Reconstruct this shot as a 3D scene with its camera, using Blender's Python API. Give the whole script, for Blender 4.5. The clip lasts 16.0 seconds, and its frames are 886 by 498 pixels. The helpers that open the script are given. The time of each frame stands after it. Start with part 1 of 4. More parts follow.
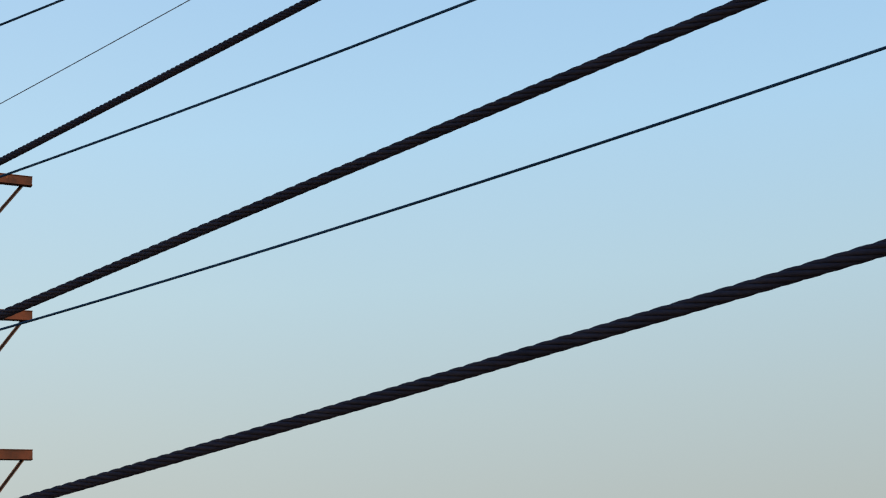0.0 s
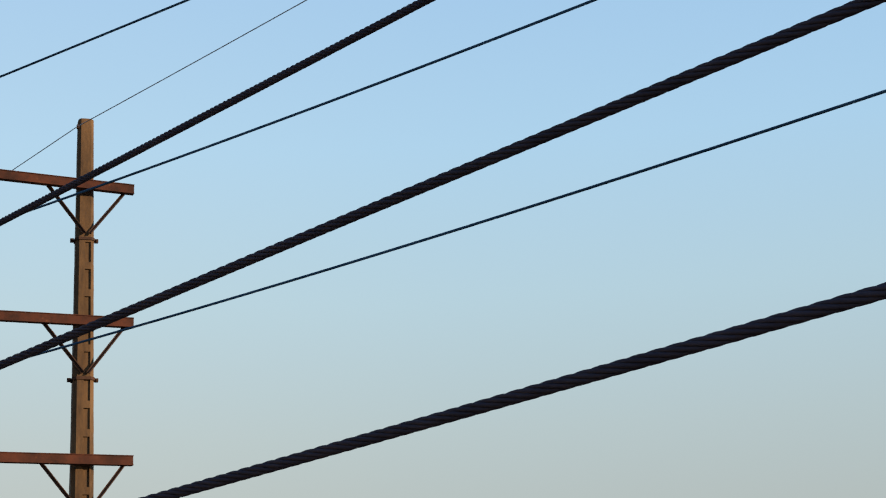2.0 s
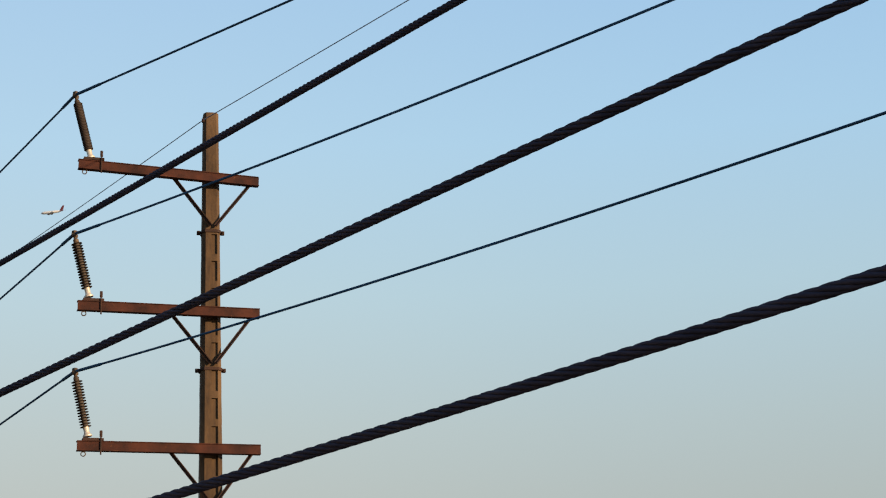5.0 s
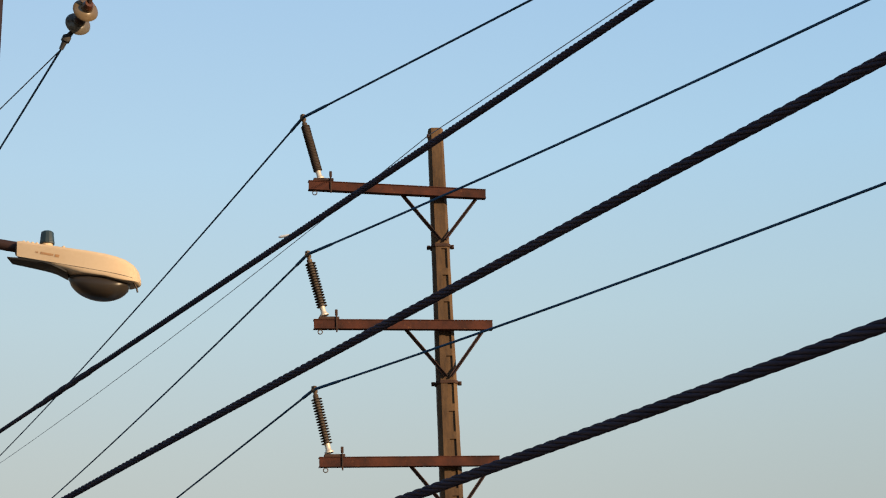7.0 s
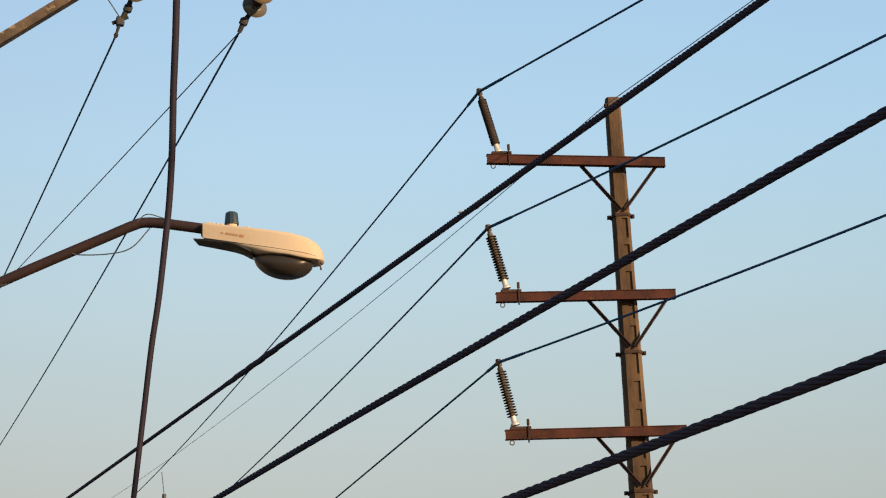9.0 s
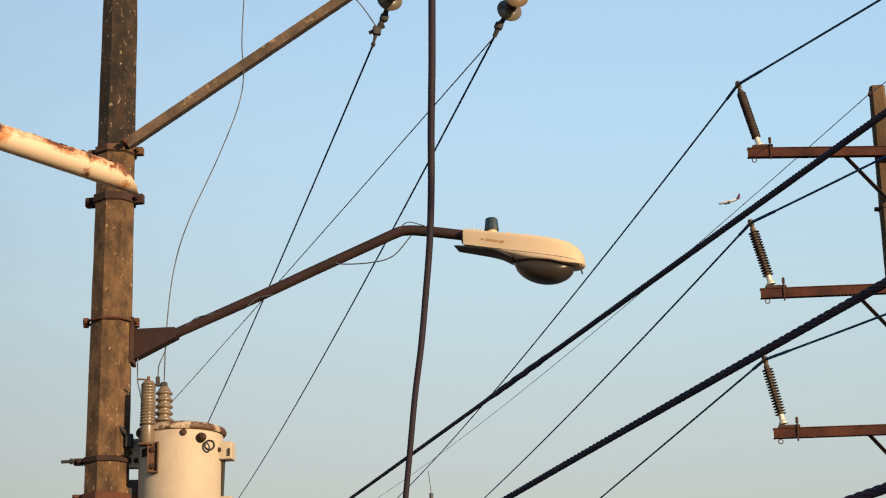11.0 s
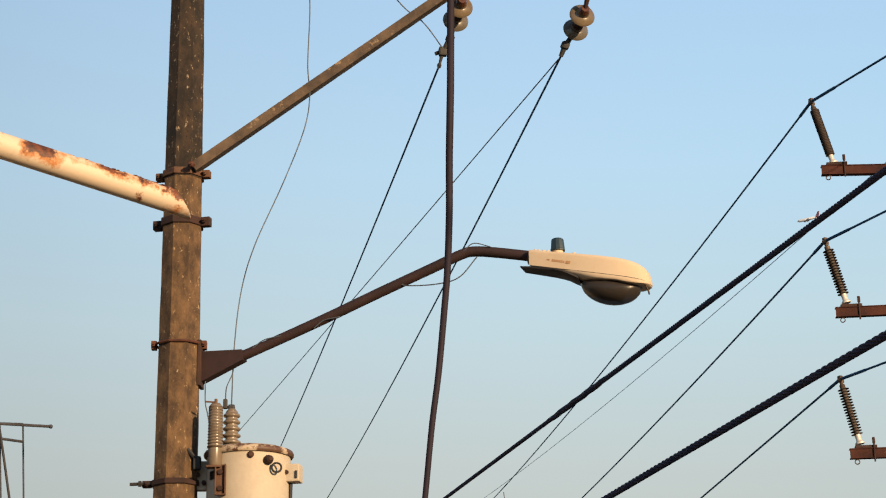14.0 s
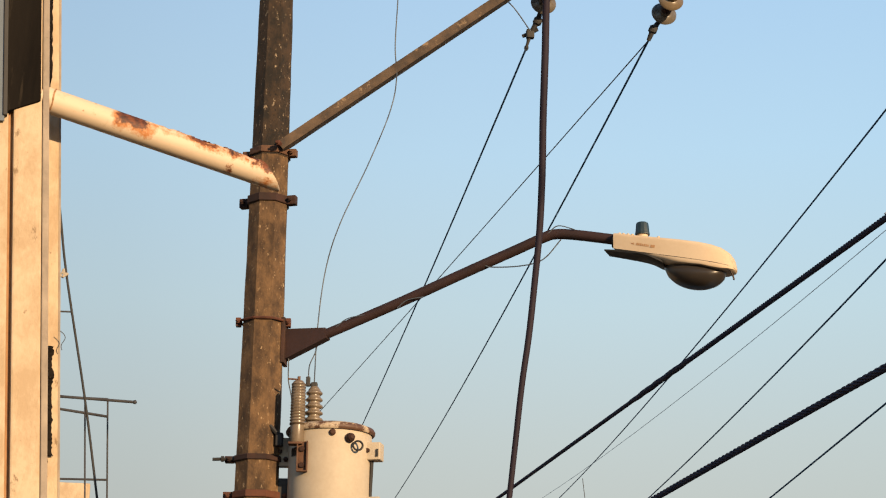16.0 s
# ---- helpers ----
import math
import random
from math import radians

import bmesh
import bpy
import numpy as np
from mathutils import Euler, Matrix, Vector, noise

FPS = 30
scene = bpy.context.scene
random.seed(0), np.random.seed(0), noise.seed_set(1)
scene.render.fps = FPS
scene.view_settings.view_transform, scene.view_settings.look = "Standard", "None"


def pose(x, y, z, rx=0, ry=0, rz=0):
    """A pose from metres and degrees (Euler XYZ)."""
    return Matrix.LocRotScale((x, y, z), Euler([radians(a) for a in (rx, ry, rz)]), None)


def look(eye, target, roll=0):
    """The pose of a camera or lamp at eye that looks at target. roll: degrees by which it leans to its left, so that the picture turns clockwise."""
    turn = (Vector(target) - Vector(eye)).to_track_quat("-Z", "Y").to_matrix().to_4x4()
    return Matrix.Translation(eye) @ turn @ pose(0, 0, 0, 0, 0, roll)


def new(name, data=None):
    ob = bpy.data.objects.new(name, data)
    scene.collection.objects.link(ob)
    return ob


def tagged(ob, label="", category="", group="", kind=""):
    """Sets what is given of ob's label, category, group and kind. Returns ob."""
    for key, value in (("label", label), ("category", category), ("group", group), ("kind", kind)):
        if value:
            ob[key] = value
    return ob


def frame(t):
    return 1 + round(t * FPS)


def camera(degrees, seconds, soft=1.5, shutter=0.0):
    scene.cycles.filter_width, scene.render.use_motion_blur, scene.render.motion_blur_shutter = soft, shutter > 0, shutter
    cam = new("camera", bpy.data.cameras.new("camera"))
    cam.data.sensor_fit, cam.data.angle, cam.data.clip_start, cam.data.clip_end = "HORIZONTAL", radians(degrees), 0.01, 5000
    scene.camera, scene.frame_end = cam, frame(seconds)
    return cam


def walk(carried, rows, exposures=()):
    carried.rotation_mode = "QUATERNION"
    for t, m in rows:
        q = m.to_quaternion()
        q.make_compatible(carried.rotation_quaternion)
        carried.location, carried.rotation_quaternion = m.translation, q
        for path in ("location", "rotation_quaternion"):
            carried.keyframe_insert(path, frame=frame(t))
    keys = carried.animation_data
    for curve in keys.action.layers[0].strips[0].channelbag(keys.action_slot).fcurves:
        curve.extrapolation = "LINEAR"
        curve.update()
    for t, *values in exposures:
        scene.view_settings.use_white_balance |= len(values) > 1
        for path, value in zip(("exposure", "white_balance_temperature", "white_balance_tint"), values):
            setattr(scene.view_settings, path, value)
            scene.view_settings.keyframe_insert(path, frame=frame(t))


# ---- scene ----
EXPOSURE = [(0.0, 0.62), (3.0, 0.55), (8.0, 0.53), (9.5, 0.59), (12.5, 0.64), (16.0, 0.62)]
cam = camera(27.12, 16.0, 1.15)
PATH = [
    (0, (-0.099, -0.028, 4.523), (2.356, 9.254, 7.317), -3.80),
    (0.5, (-0.097, -0.012, 4.528), (2.122, 9.319, 7.358), -3.39),
    (1, (-0.085, 0.010, 4.530), (2.001, 9.376, 7.346), -2.98),
    (1.5, (-0.098, 0.018, 4.524), (1.977, 9.394, 7.314), -2.51),
    (2, (-0.110, 0.016, 4.529), (1.830, 9.397, 7.401), -2.69),
    (2.5, (-0.110, 0.035, 4.521), (1.691, 9.438, 7.408), -2.50),
    (3, (-0.107, 0.037, 4.511), (1.614, 9.462, 7.375), -1.82),
    (3.2, (-0.097, 0.042, 4.520), (1.605, 9.470, 7.385), -1.26),
    (5.3, (0.016, -0.023, 4.490), (1.042, 9.504, 7.351), -2.43),
    (5.5, (0.026, -0.018, 4.490), (0.862, 9.523, 7.364), -2.45),
    (6, (0.057, -0.014, 4.489), (0.416, 9.540, 7.420), -2.24),
    (6.5, (0.049, -0.021, 4.476), (0.124, 9.518, 7.476), -2.17),
    (7, (0.049, -0.006, 4.473), (0.020, 9.547, 7.429), -2.58),
    (7.5, (0.054, -0.005, 4.471), (-0.087, 9.565, 7.368), -2.91),
    (8, (0.075, 0.004, 4.482), (-0.271, 9.578, 7.348), -3.05),
    (8.5, (0.051, -0.010, 4.468), (-0.614, 9.548, 7.332), -3.02),
    (9, (0.046, 0.012, 4.470), (-0.969, 9.541, 7.327), -2.53),
    (9.5, (0.026, 0.010, 4.484), (-1.365, 9.496, 7.328), -2.30),
    (10, (0.023, 0.054, 4.505), (-1.847, 9.445, 7.387), -1.67),
    (10.2, (0.024, 0.056, 4.512), (-1.996, 9.406, 7.427), -1.53),
    (12.3, (0.077, 0.123, 4.612), (-2.518, 9.371, 7.393), -1.56),
    (12.5, (0.092, 0.116, 4.617), (-2.487, 9.372, 7.388), -1.31),
    (13, (0.091, 0.104, 4.586), (-2.480, 9.310, 7.523), -0.83),
    (13.5, (0.082, 0.122, 4.571), (-2.627, 9.247, 7.637), -1.08),
    (14, (0.089, 0.129, 4.564), (-2.703, 9.253, 7.557), -1.11),
    (14.5, (0.082, 0.125, 4.559), (-2.782, 9.239, 7.514), -0.84),
    (15, (0.089, 0.119, 4.553), (-2.837, 9.216, 7.499), -0.40),
    (15.5, (0.076, 0.123, 4.552), (-2.961, 9.192, 7.473), 0.16),
    (16, (0.080, 0.117, 4.531), (-3.144, 9.121, 7.452), 0.64),
]
walk(cam, [(t, look(eye, target, roll)) for t, eye, target, roll in PATH], EXPOSURE)


# ---- world and sun ----
SUN_TO = Vector((0.80, -0.58, 0.21)).normalized()
world = bpy.data.worlds.new("sky")
scene.world = world
world.use_nodes = True
wn, wl = world.node_tree.nodes, world.node_tree.links
wn.clear()
w_out = wn.new("ShaderNodeOutputWorld")
w_bg = wn.new("ShaderNodeBackground")
w_sky = wn.new("ShaderNodeTexSky")
w_sky.sky_type = "NISHITA"
w_sky.sun_disc = False
w_sky.sun_elevation = math.asin(SUN_TO.z)
w_sky.sun_rotation = math.atan2(SUN_TO.x, SUN_TO.y)
w_sky.air_density, w_sky.dust_density, w_sky.ozone_density = 1.0, 1.2, 1.5
w_bg.inputs["Strength"].default_value = 0.12
# evening haze: pale grey low down, clear blue above
w_co = wn.new("ShaderNodeTexCoord")
w_xyz = wn.new("ShaderNodeSeparateXYZ")
wl.new(w_co.outputs["Generated"], w_xyz.inputs["Vector"])
w_ramp = wn.new("ShaderNodeValToRGB")
HAZE = ((0.0, (0.47, 0.45, 0.40)), (0.13, (0.51, 0.525, 0.475)), (0.19, (0.525, 0.597, 0.58)), (0.26, (0.52, 0.675, 0.73)), (0.34, (0.475, 0.69, 0.85)), (0.46, (0.39, 0.605, 0.85)), (0.75, (0.12, 0.25, 0.45)))
while len(w_ramp.color_ramp.elements) < len(HAZE):
    w_ramp.color_ramp.elements.new(0.5)
for el, (at, colour) in zip(w_ramp.color_ramp.elements, HAZE):
    el.position, el.color = at, (*colour, 1)
wl.new(w_xyz.outputs["Z"], w_ramp.inputs["Fac"])
# the haze thins a little round the compass, away from the low sun's glow
w_half = wn.new("ShaderNodeMath")
w_half.operation = "MULTIPLY_ADD"
w_half.inputs[1].default_value, w_half.inputs[2].default_value = 0.5, 0.5
wl.new(w_xyz.outputs["X"], w_half.inputs[0])
w_round = wn.new("ShaderNodeValToRGB")
ROUND = ((0.10, 0.68), (0.26, 0.91), (0.33, 1.01), (0.41, 1.05), (0.52, 1.03), (0.60, 1.0), (0.75, 0.97))
TINT = ((1.05, 1, 0.98), (1.045, 1, 0.985), (1.035, 1, 0.99), (1.015, 1, 1), (0.99, 1, 1.01), (0.96, 1, 1.035), (0.92, 0.99, 1.06))
while len(w_round.color_ramp.elements) < len(ROUND):
    w_round.color_ramp.elements.new(0.5)
for el, (at, k), tint in zip(w_round.color_ramp.elements, ROUND, TINT):
    el.position, el.color = at, (k * 0.5 * tint[0], k * 0.5 * tint[1], k * 0.5 * tint[2], 1)
w_round.color_ramp.interpolation = "B_SPLINE"
wl.new(w_half.outputs["Value"], w_round.inputs["Fac"])
w_tone = wn.new("ShaderNodeVectorMath")
w_tone.operation = "MULTIPLY"
wl.new(w_ramp.outputs["Color"], w_tone.inputs[0])
wl.new(w_round.outputs["Color"], w_tone.inputs[1])
w_gain = wn.new("ShaderNodeVectorMath")
w_gain.operation = "SCALE"
w_gain.inputs["Scale"].default_value = 2 * 0.66 / 0.12
wl.new(w_tone.outputs["Vector"], w_gain.inputs[0])
w_fade = wn.new("ShaderNodeMapRange")
w_fade.inputs["From Min"].default_value, w_fade.inputs["From Max"].default_value = 0.45, 0.85
w_fade.inputs["To Min"].default_value, w_fade.inputs["To Max"].default_value = 0.92, 0.35
wl.new(w_xyz.outputs["Z"], w_fade.inputs["Value"])
w_mix = wn.new("ShaderNodeMix")
w_mix.data_type = "RGBA"
wl.new(w_fade.outputs["Result"], w_mix.inputs["Factor"])
wl.new(w_sky.outputs["Color"], w_mix.inputs["A"])
wl.new(w_gain.outputs["Vector"], w_mix.inputs["B"])
wl.new(w_mix.outputs["Result"], w_bg.inputs["Color"])
wl.new(w_bg.outputs["Background"], w_out.inputs["Surface"])

sun = new("sun", bpy.data.lights.new("sun", "SUN"))
sun.data.energy, sun.data.angle, sun.data.color = 5.0, radians(0.6), (1.0, 0.70, 0.40)
sun.matrix_world = look(tuple(SUN_TO * 60), (0, 0, 0))

EYE = 4.5   # the camera's height over the street


def W(x, y, z):
    return Vector((x, y, z + EYE))


# ---- materials ----
def material(name, c1, c2, rough=0.7, metal=0.0, grain=40.0, patch=3.0, bump=0.3, spots=None, spot_at=0.62, spot_scale=6.0, stretch=(1, 1, 1), lo=0.52, hi=0.92, chip=0.0, spec=0.5):
    """Two colours mixed by patches and grain, with optional spots (rust, dirt) of a third colour."""
    m = bpy.data.materials.new(name)
    m.use_nodes = True
    n, l = m.node_tree.nodes, m.node_tree.links
    b = n["Principled BSDF"]
    b.inputs["Metallic"].default_value = metal
    b.inputs["Specular IOR Level"].default_value = spec
    co = n.new("ShaderNodeTexCoord")
    mp = n.new("ShaderNodeMapping")
    mp.inputs["Scale"].default_value = stretch
    l.new(co.outputs["Object"], mp.inputs["Vector"])

    def tex(scale, detail, rgh=0.6):
        t = n.new("ShaderNodeTexNoise")
        t.inputs["Scale"].default_value, t.inputs["Detail"].default_value, t.inputs["Roughness"].default_value = scale, detail, rgh
        l.new(mp.outputs["Vector"], t.inputs["Vector"])
        return t

    big, fine = tex(patch, 5), tex(grain, 6, 0.7)
    add = n.new("ShaderNodeMath")
    add.operation = "MULTIPLY_ADD"
    add.inputs[1].default_value = 0.45
    l.new(fine.outputs["Fac"], add.inputs[0])
    l.new(big.outputs["Fac"], add.inputs[2])
    ramp = n.new("ShaderNodeValToRGB")
    ramp.color_ramp.elements[0].position, ramp.color_ramp.elements[1].position = lo, hi
    ramp.color_ramp.elements[0].color, ramp.color_ramp.elements[1].color = (*c1, 1), (*c2, 1)
    l.new(add.outputs[0], ramp.inputs["Fac"])
    col = ramp.outputs["Color"]
    if spots:
        st = tex(spot_scale, 7, 0.68)
        sr = n.new("ShaderNodeValToRGB")
        sr.color_ramp.elements[0].position, sr.color_ramp.elements[1].position = spot_at, spot_at + 0.06
        l.new(st.outputs["Fac"], sr.inputs["Fac"])
        mix = n.new("ShaderNodeMix")
        mix.data_type = "RGBA"
        l.new(sr.outputs["Color"], mix.inputs["Factor"])
        l.new(col, mix.inputs["A"])
        mix.inputs["B"].default_value = (*spots, 1)
        col = mix.outputs["Result"]
    if chip:
        ct = tex(chip, 2, 0.5)
        cr = n.new("ShaderNodeValToRGB")
        cr.color_ramp.elements[0].position, cr.color_ramp.elements[1].position = 0.30, 0.36
        cr.color_ramp.elements[0].color, cr.color_ramp.elements[1].color = (1, 1, 1, 1), (0, 0, 0, 1)
        l.new(ct.outputs["Fac"], cr.inputs["Fac"])
        mix2 = n.new("ShaderNodeMix")
        mix2.data_type = "RGBA"
        l.new(cr.outputs["Color"], mix2.inputs["Factor"])
        l.new(col, mix2.inputs["A"])
        mix2.inputs["B"].default_value = (c1[0] * 0.5, c1[1] * 0.5, c1[2] * 0.5, 1)
        col = mix2.outputs["Result"]
    l.new(col, b.inputs["Base Color"])
    rr = n.new("ShaderNodeMapRange")
    rr.inputs["To Min"].default_value, rr.inputs["To Max"].default_value = max(rough - 0.12, 0.05), min(rough + 0.15, 1)
    l.new(fine.outputs["Fac"], rr.inputs["Value"])
    l.new(rr.outputs["Result"], b.inputs["Roughness"])
    if bump:
        bp = n.new("ShaderNodeBump")
        bp.inputs["Strength"].default_value, bp.inputs["Distance"].default_value = bump, 0.004
        l.new(add.outputs[0], bp.inputs["Height"])
        l.new(bp.outputs["Normal"], b.inputs["Normal"])
    return m


CONCRETE = material("weathered_concrete", (0.038, 0.0205, 0.0092), (0.128, 0.072, 0.032), 0.92, 0, 95, 13.0, 1.0, (0.31, 0.215, 0.12), 0.607, 46, (1, 1, 0.55), 0.58, 0.90)
CONCRETE_DARK = material("dark_flecked_concrete", (0.007, 0.0045, 0.0026), (0.036, 0.0205, 0.0105), 0.95, 0, 95, 13.0, 1.0, (0.27, 0.205, 0.135), 0.602, 40, (1, 1, 0.6), 0.60, 0.88, 62)
CONCRETE_FAR = material("brown_concrete", (0.036, 0.0185, 0.0080), (0.112, 0.064, 0.029), 0.9, 0, 30, 3.0, 0.5, None, 0, 1, (1, 1, 0.3), 0.58, 0.88)
RUST = material("rusty_steel", (0.05, 0.017, 0.009), (0.12, 0.04, 0.02), 0.8, 0.2, 50, 5, 0.5)
RUST_ARM = material("red_brown_oxide_steel", (0.022, 0.007, 0.0055), (0.066, 0.0195, 0.0115), 0.8, 0.05, 40, 4, 0.4, (0.10, 0.038, 0.018), 0.63, 9, lo=0.56, hi=0.88, spec=0.25)
RUST_DARK = material("dark_rusted_steel", (0.02, 0.010, 0.008), (0.06, 0.025, 0.015), 0.8, 0.25, 50, 6, 0.5)
LAMP_ARM = material("oxidised_lamp_arm", (0.018, 0.0078, 0.0075), (0.036, 0.0155, 0.0145), 0.75, 0.2, 50, 4, 0.3)
GALV = material("aged_galvanised_steel", (0.028, 0.017, 0.010), (0.086, 0.054, 0.031), 0.8, 0.05, 40, 6, 0.3, (0.17, 0.115, 0.068), 0.58, 11, lo=0.58, hi=0.88)
TANK_PAINT = material("dull_white_enamel", (0.33, 0.275, 0.207), (0.41, 0.35, 0.272), 0.72, 0, 40, 3, 0.12, (0.35, 0.2, 0.1), 0.76, 9)
LAMP_PAINT = material("cream_lamp_paint", (0.47, 0.36, 0.245), (0.53, 0.42, 0.30), 0.65, 0, 40, 3, 0.1, (0.42, 0.31, 0.20), 0.70, 10, spec=0.25)
LAMP_DARK = material("dark_lamp_casting", (0.013, 0.012, 0.012), (0.028, 0.026, 0.025), 0.7, 0.1, 40, 5, 0.2)
PORCELAIN = material("grey_porcelain", (0.115, 0.085, 0.058), (0.175, 0.135, 0.095), 0.28, 0, 30, 5, 0.05)
PORCELAIN_BROWN = material("brown_glazed_porcelain", (0.045, 0.017, 0.008), (0.085, 0.032, 0.014), 0.25, 0, 30, 5, 0.05)
BELL_BROWN = material("tan_glazed_porcelain", (0.105, 0.075, 0.045), (0.15, 0.11, 0.068), 0.22, 0, 30, 5, 0.05)
BELL_GREY = material("grey_tan_porcelain", (0.085, 0.072, 0.056), (0.125, 0.105, 0.082), 0.25, 0, 30, 5, 0.05)
POLYMER = material("dark_polymer_sheds", (0.028, 0.019, 0.016), (0.050, 0.036, 0.030), 0.75, 0, 40, 6, 0.1, spec=0.25)
POLYMER_GREY = material("grey_brown_polymer_sheds", (0.046, 0.035, 0.029), (0.078, 0.061, 0.050), 0.75, 0, 40, 6, 0.1, spec=0.25)
BAND_TAN = material("dust_caked_rusty_steel", (0.040, 0.016, 0.009), (0.125, 0.062, 0.034), 0.9, 0.0, 50, 9, 0.6)
BAND_DARK = material("blackened_rusty_steel", (0.012, 0.005, 0.004), (0.040, 0.0155, 0.010), 0.85, 0.1, 50, 7, 0.5)
BRIGHT = material("bright_zinc_fitting", (0.50, 0.45, 0.38), (0.62, 0.56, 0.48), 0.45, 0.3, 40, 8, 0.1)
BLACK = material("black_cable_sheath", (0.022, 0.024, 0.046), (0.040, 0.041, 0.070), 0.85, 0, 60, 9, 0.25, spec=0.15)
DROP = material("purple_brown_drop_wire", (0.011, 0.0075, 0.014), (0.022, 0.015, 0.023), 0.7, 0, 60, 6, 0.2, spec=0.2)
WIRE = material("dark_conductor", (0.016, 0.055, 0.115), (0.026, 0.080, 0.160), 0.8, 0.0, 60, 9, 0.1, spec=0.15)
WIRE_GREY = material("grey_aluminium_wire", (0.05, 0.06, 0.075), (0.085, 0.10, 0.12), 0.6, 0.2, 60, 9, 0.1)
SHIELD = material("pale_shield_wire", (0.20, 0.24, 0.29), (0.28, 0.32, 0.38), 0.6, 0.2, 60, 9, 0.1)
TEAL = material("teal_plastic_cap", (0.007, 0.018, 0.026), (0.014, 0.032, 0.043), 0.4, 0, 40, 9, 0.1)
WALL = material("cream_wall_paint", (0.35, 0.255, 0.160), (0.445, 0.347, 0.24), 0.85, 0, 90, 11.0, 0.8, (0.20, 0.135, 0.078), 0.635, 24, (1, 1, 0.6), lo=0.60, hi=0.84)
# greyer copy of the wall's cream: the pilaster side's shade sits in it
WALL_GREY = material("shade_grey_plaster", (0.19, 0.155, 0.125), (0.31, 0.255, 0.20), 0.9, 0, 60, 9, 0.7, (0.14, 0.10, 0.07), 0.63, 22)
# blue-grey with the shutter's cool shade put into the paint
SHUTTER = material("shade_blue_grey_paint", (0.075, 0.095, 0.125), (0.11, 0.135, 0.17), 0.7, 0, 30, 4, 0.2)
# dirty orange-brown; the recess's shade is mixed into the colour
REVEAL = material("orange_brown_plaster", (0.22, 0.11, 0.05), (0.34, 0.19, 0.09), 0.9, 0, 40, 5, 0.4)
BROWN_BOX = material("matte_dark_brown", (0.0028, 0.0023, 0.002), (0.011, 0.0088, 0.007), 0.9, 0.0, 60, 7, 0.3, (0.020, 0.016, 0.012), 0.60, 20, (1, 1, 0.15), spec=0.08)
PEEL = material("peeling_dark_sealant", (0.004, 0.0033, 0.003), (0.015, 0.012, 0.010), 0.95, 0, 60, 12, 0.6, (0.30, 0.27, 0.23), 0.66, 60, spec=0.05)
FRAME = material("dull_steel_frame", (0.032, 0.031, 0.034), (0.062, 0.060, 0.064), 0.6, 0.4, 40, 5, 0.2)
ASPHALT = material("asphalt", (0.04, 0.04, 0.04), (0.065, 0.062, 0.06), 0.9, 0, 30, 0.4, 0.3)
SOIL = material("dusty_ground", (0.07, 0.062, 0.05), (0.11, 0.095, 0.074), 0.95, 0, 8, 0.05, 0.3)
PLANE_WHITE = material("white_aircraft_paint", (0.70, 0.70, 0.70), (0.80, 0.80, 0.80), 0.4, 0, 2, 0.2, 0.0)
PLANE_RED = material("red_aircraft_paint", (0.17, 0.045, 0.065), (0.22, 0.065, 0.085), 0.4, 0, 2, 0.2, 0.0)
PLANE_GREY = material("grey_engine_metal", (0.16, 0.15, 0.15), (0.25, 0.24, 0.23), 0.4, 0.3, 2, 0.2, 0.0)

GLASS = bpy.data.materials.new("smoked_lamp_glass")
GLASS.use_nodes = True
_g = GLASS.node_tree.nodes["Principled BSDF"]
_g.inputs["Base Color"].default_value = (0.078, 0.064, 0.054, 1)
_g.inputs["Roughness"].default_value = 0.3
_g.inputs["Transmission Weight"].default_value = 0.6
_g.inputs["IOR"].default_value = 1.3

# ---- builders ----
ORIGIN = {}


def thing(name, at, label, category, group="", kind=""):
    e = new(name)
    e.empty_display_size = 0.1
    e.location = at
    ORIGIN[e] = Vector(at)
    return tagged(e, label, category, group, kind)


def part(name, bm, mat, parent, label="", smooth=None):
    """Links a bmesh, given in world coordinates, as one mesh under a thing or a part."""
    me = bpy.data.meshes.new(name)
    at = ORIGIN[parent] if parent else Vector((0, 0, 0))
    bmesh.ops.translate(bm, vec=-at, verts=bm.verts)
    bmesh.ops.recalc_face_normals(bm, faces=bm.faces)
    bm.to_mesh(me)
    bm.free()
    me.materials.append(mat)
    if smooth is not None:
        for p in me.polygons:
            p.use_smooth = True
        me.set_sharp_from_angle(angle=radians(smooth))
    ob = new(name, me)
    if parent:
        ob.parent = parent
    ORIGIN[ob] = at
    return tagged(ob, label)


def frame_of(d, up=Vector((0, 0, 1))):
    d = Vector(d).normalized()
    if abs(d.dot(up)) > 0.98:
        up = Vector((0, 1, 0))
    a = d.cross(up).normalized()
    return Matrix((a, a.cross(d).normalized() * -1, d)).transposed()


def lathe(bm, base, axis, profile, seg=20):
    """Turns (radius, height) pairs round an axis that starts at base."""
    f = frame_of(axis)
    rings = []
    for r, h in profile:
        if r < 1e-5:
            rings.append([bm.verts.new(Vector(base) + f @ Vector((0, 0, h)))])
        else:
            rings.append([bm.verts.new(Vector(base) + f @ Vector((r * math.cos(2 * math.pi * k / seg), r * math.sin(2 * math.pi * k / seg), h))) for k in range(seg)])
    for a, b in zip(rings, rings[1:]):
        for k in range(seg):
            q = [a[k % len(a)], a[(k + 1) % len(a)], b[(k + 1) % len(b)], b[k % len(b)]]
            q = list(dict.fromkeys(q))
            if len(q) > 2:
                bm.faces.new(q)
    for r in (rings[0], rings[-1]):
        if len(r) > 2:
            bm.faces.new(r)
    return bm


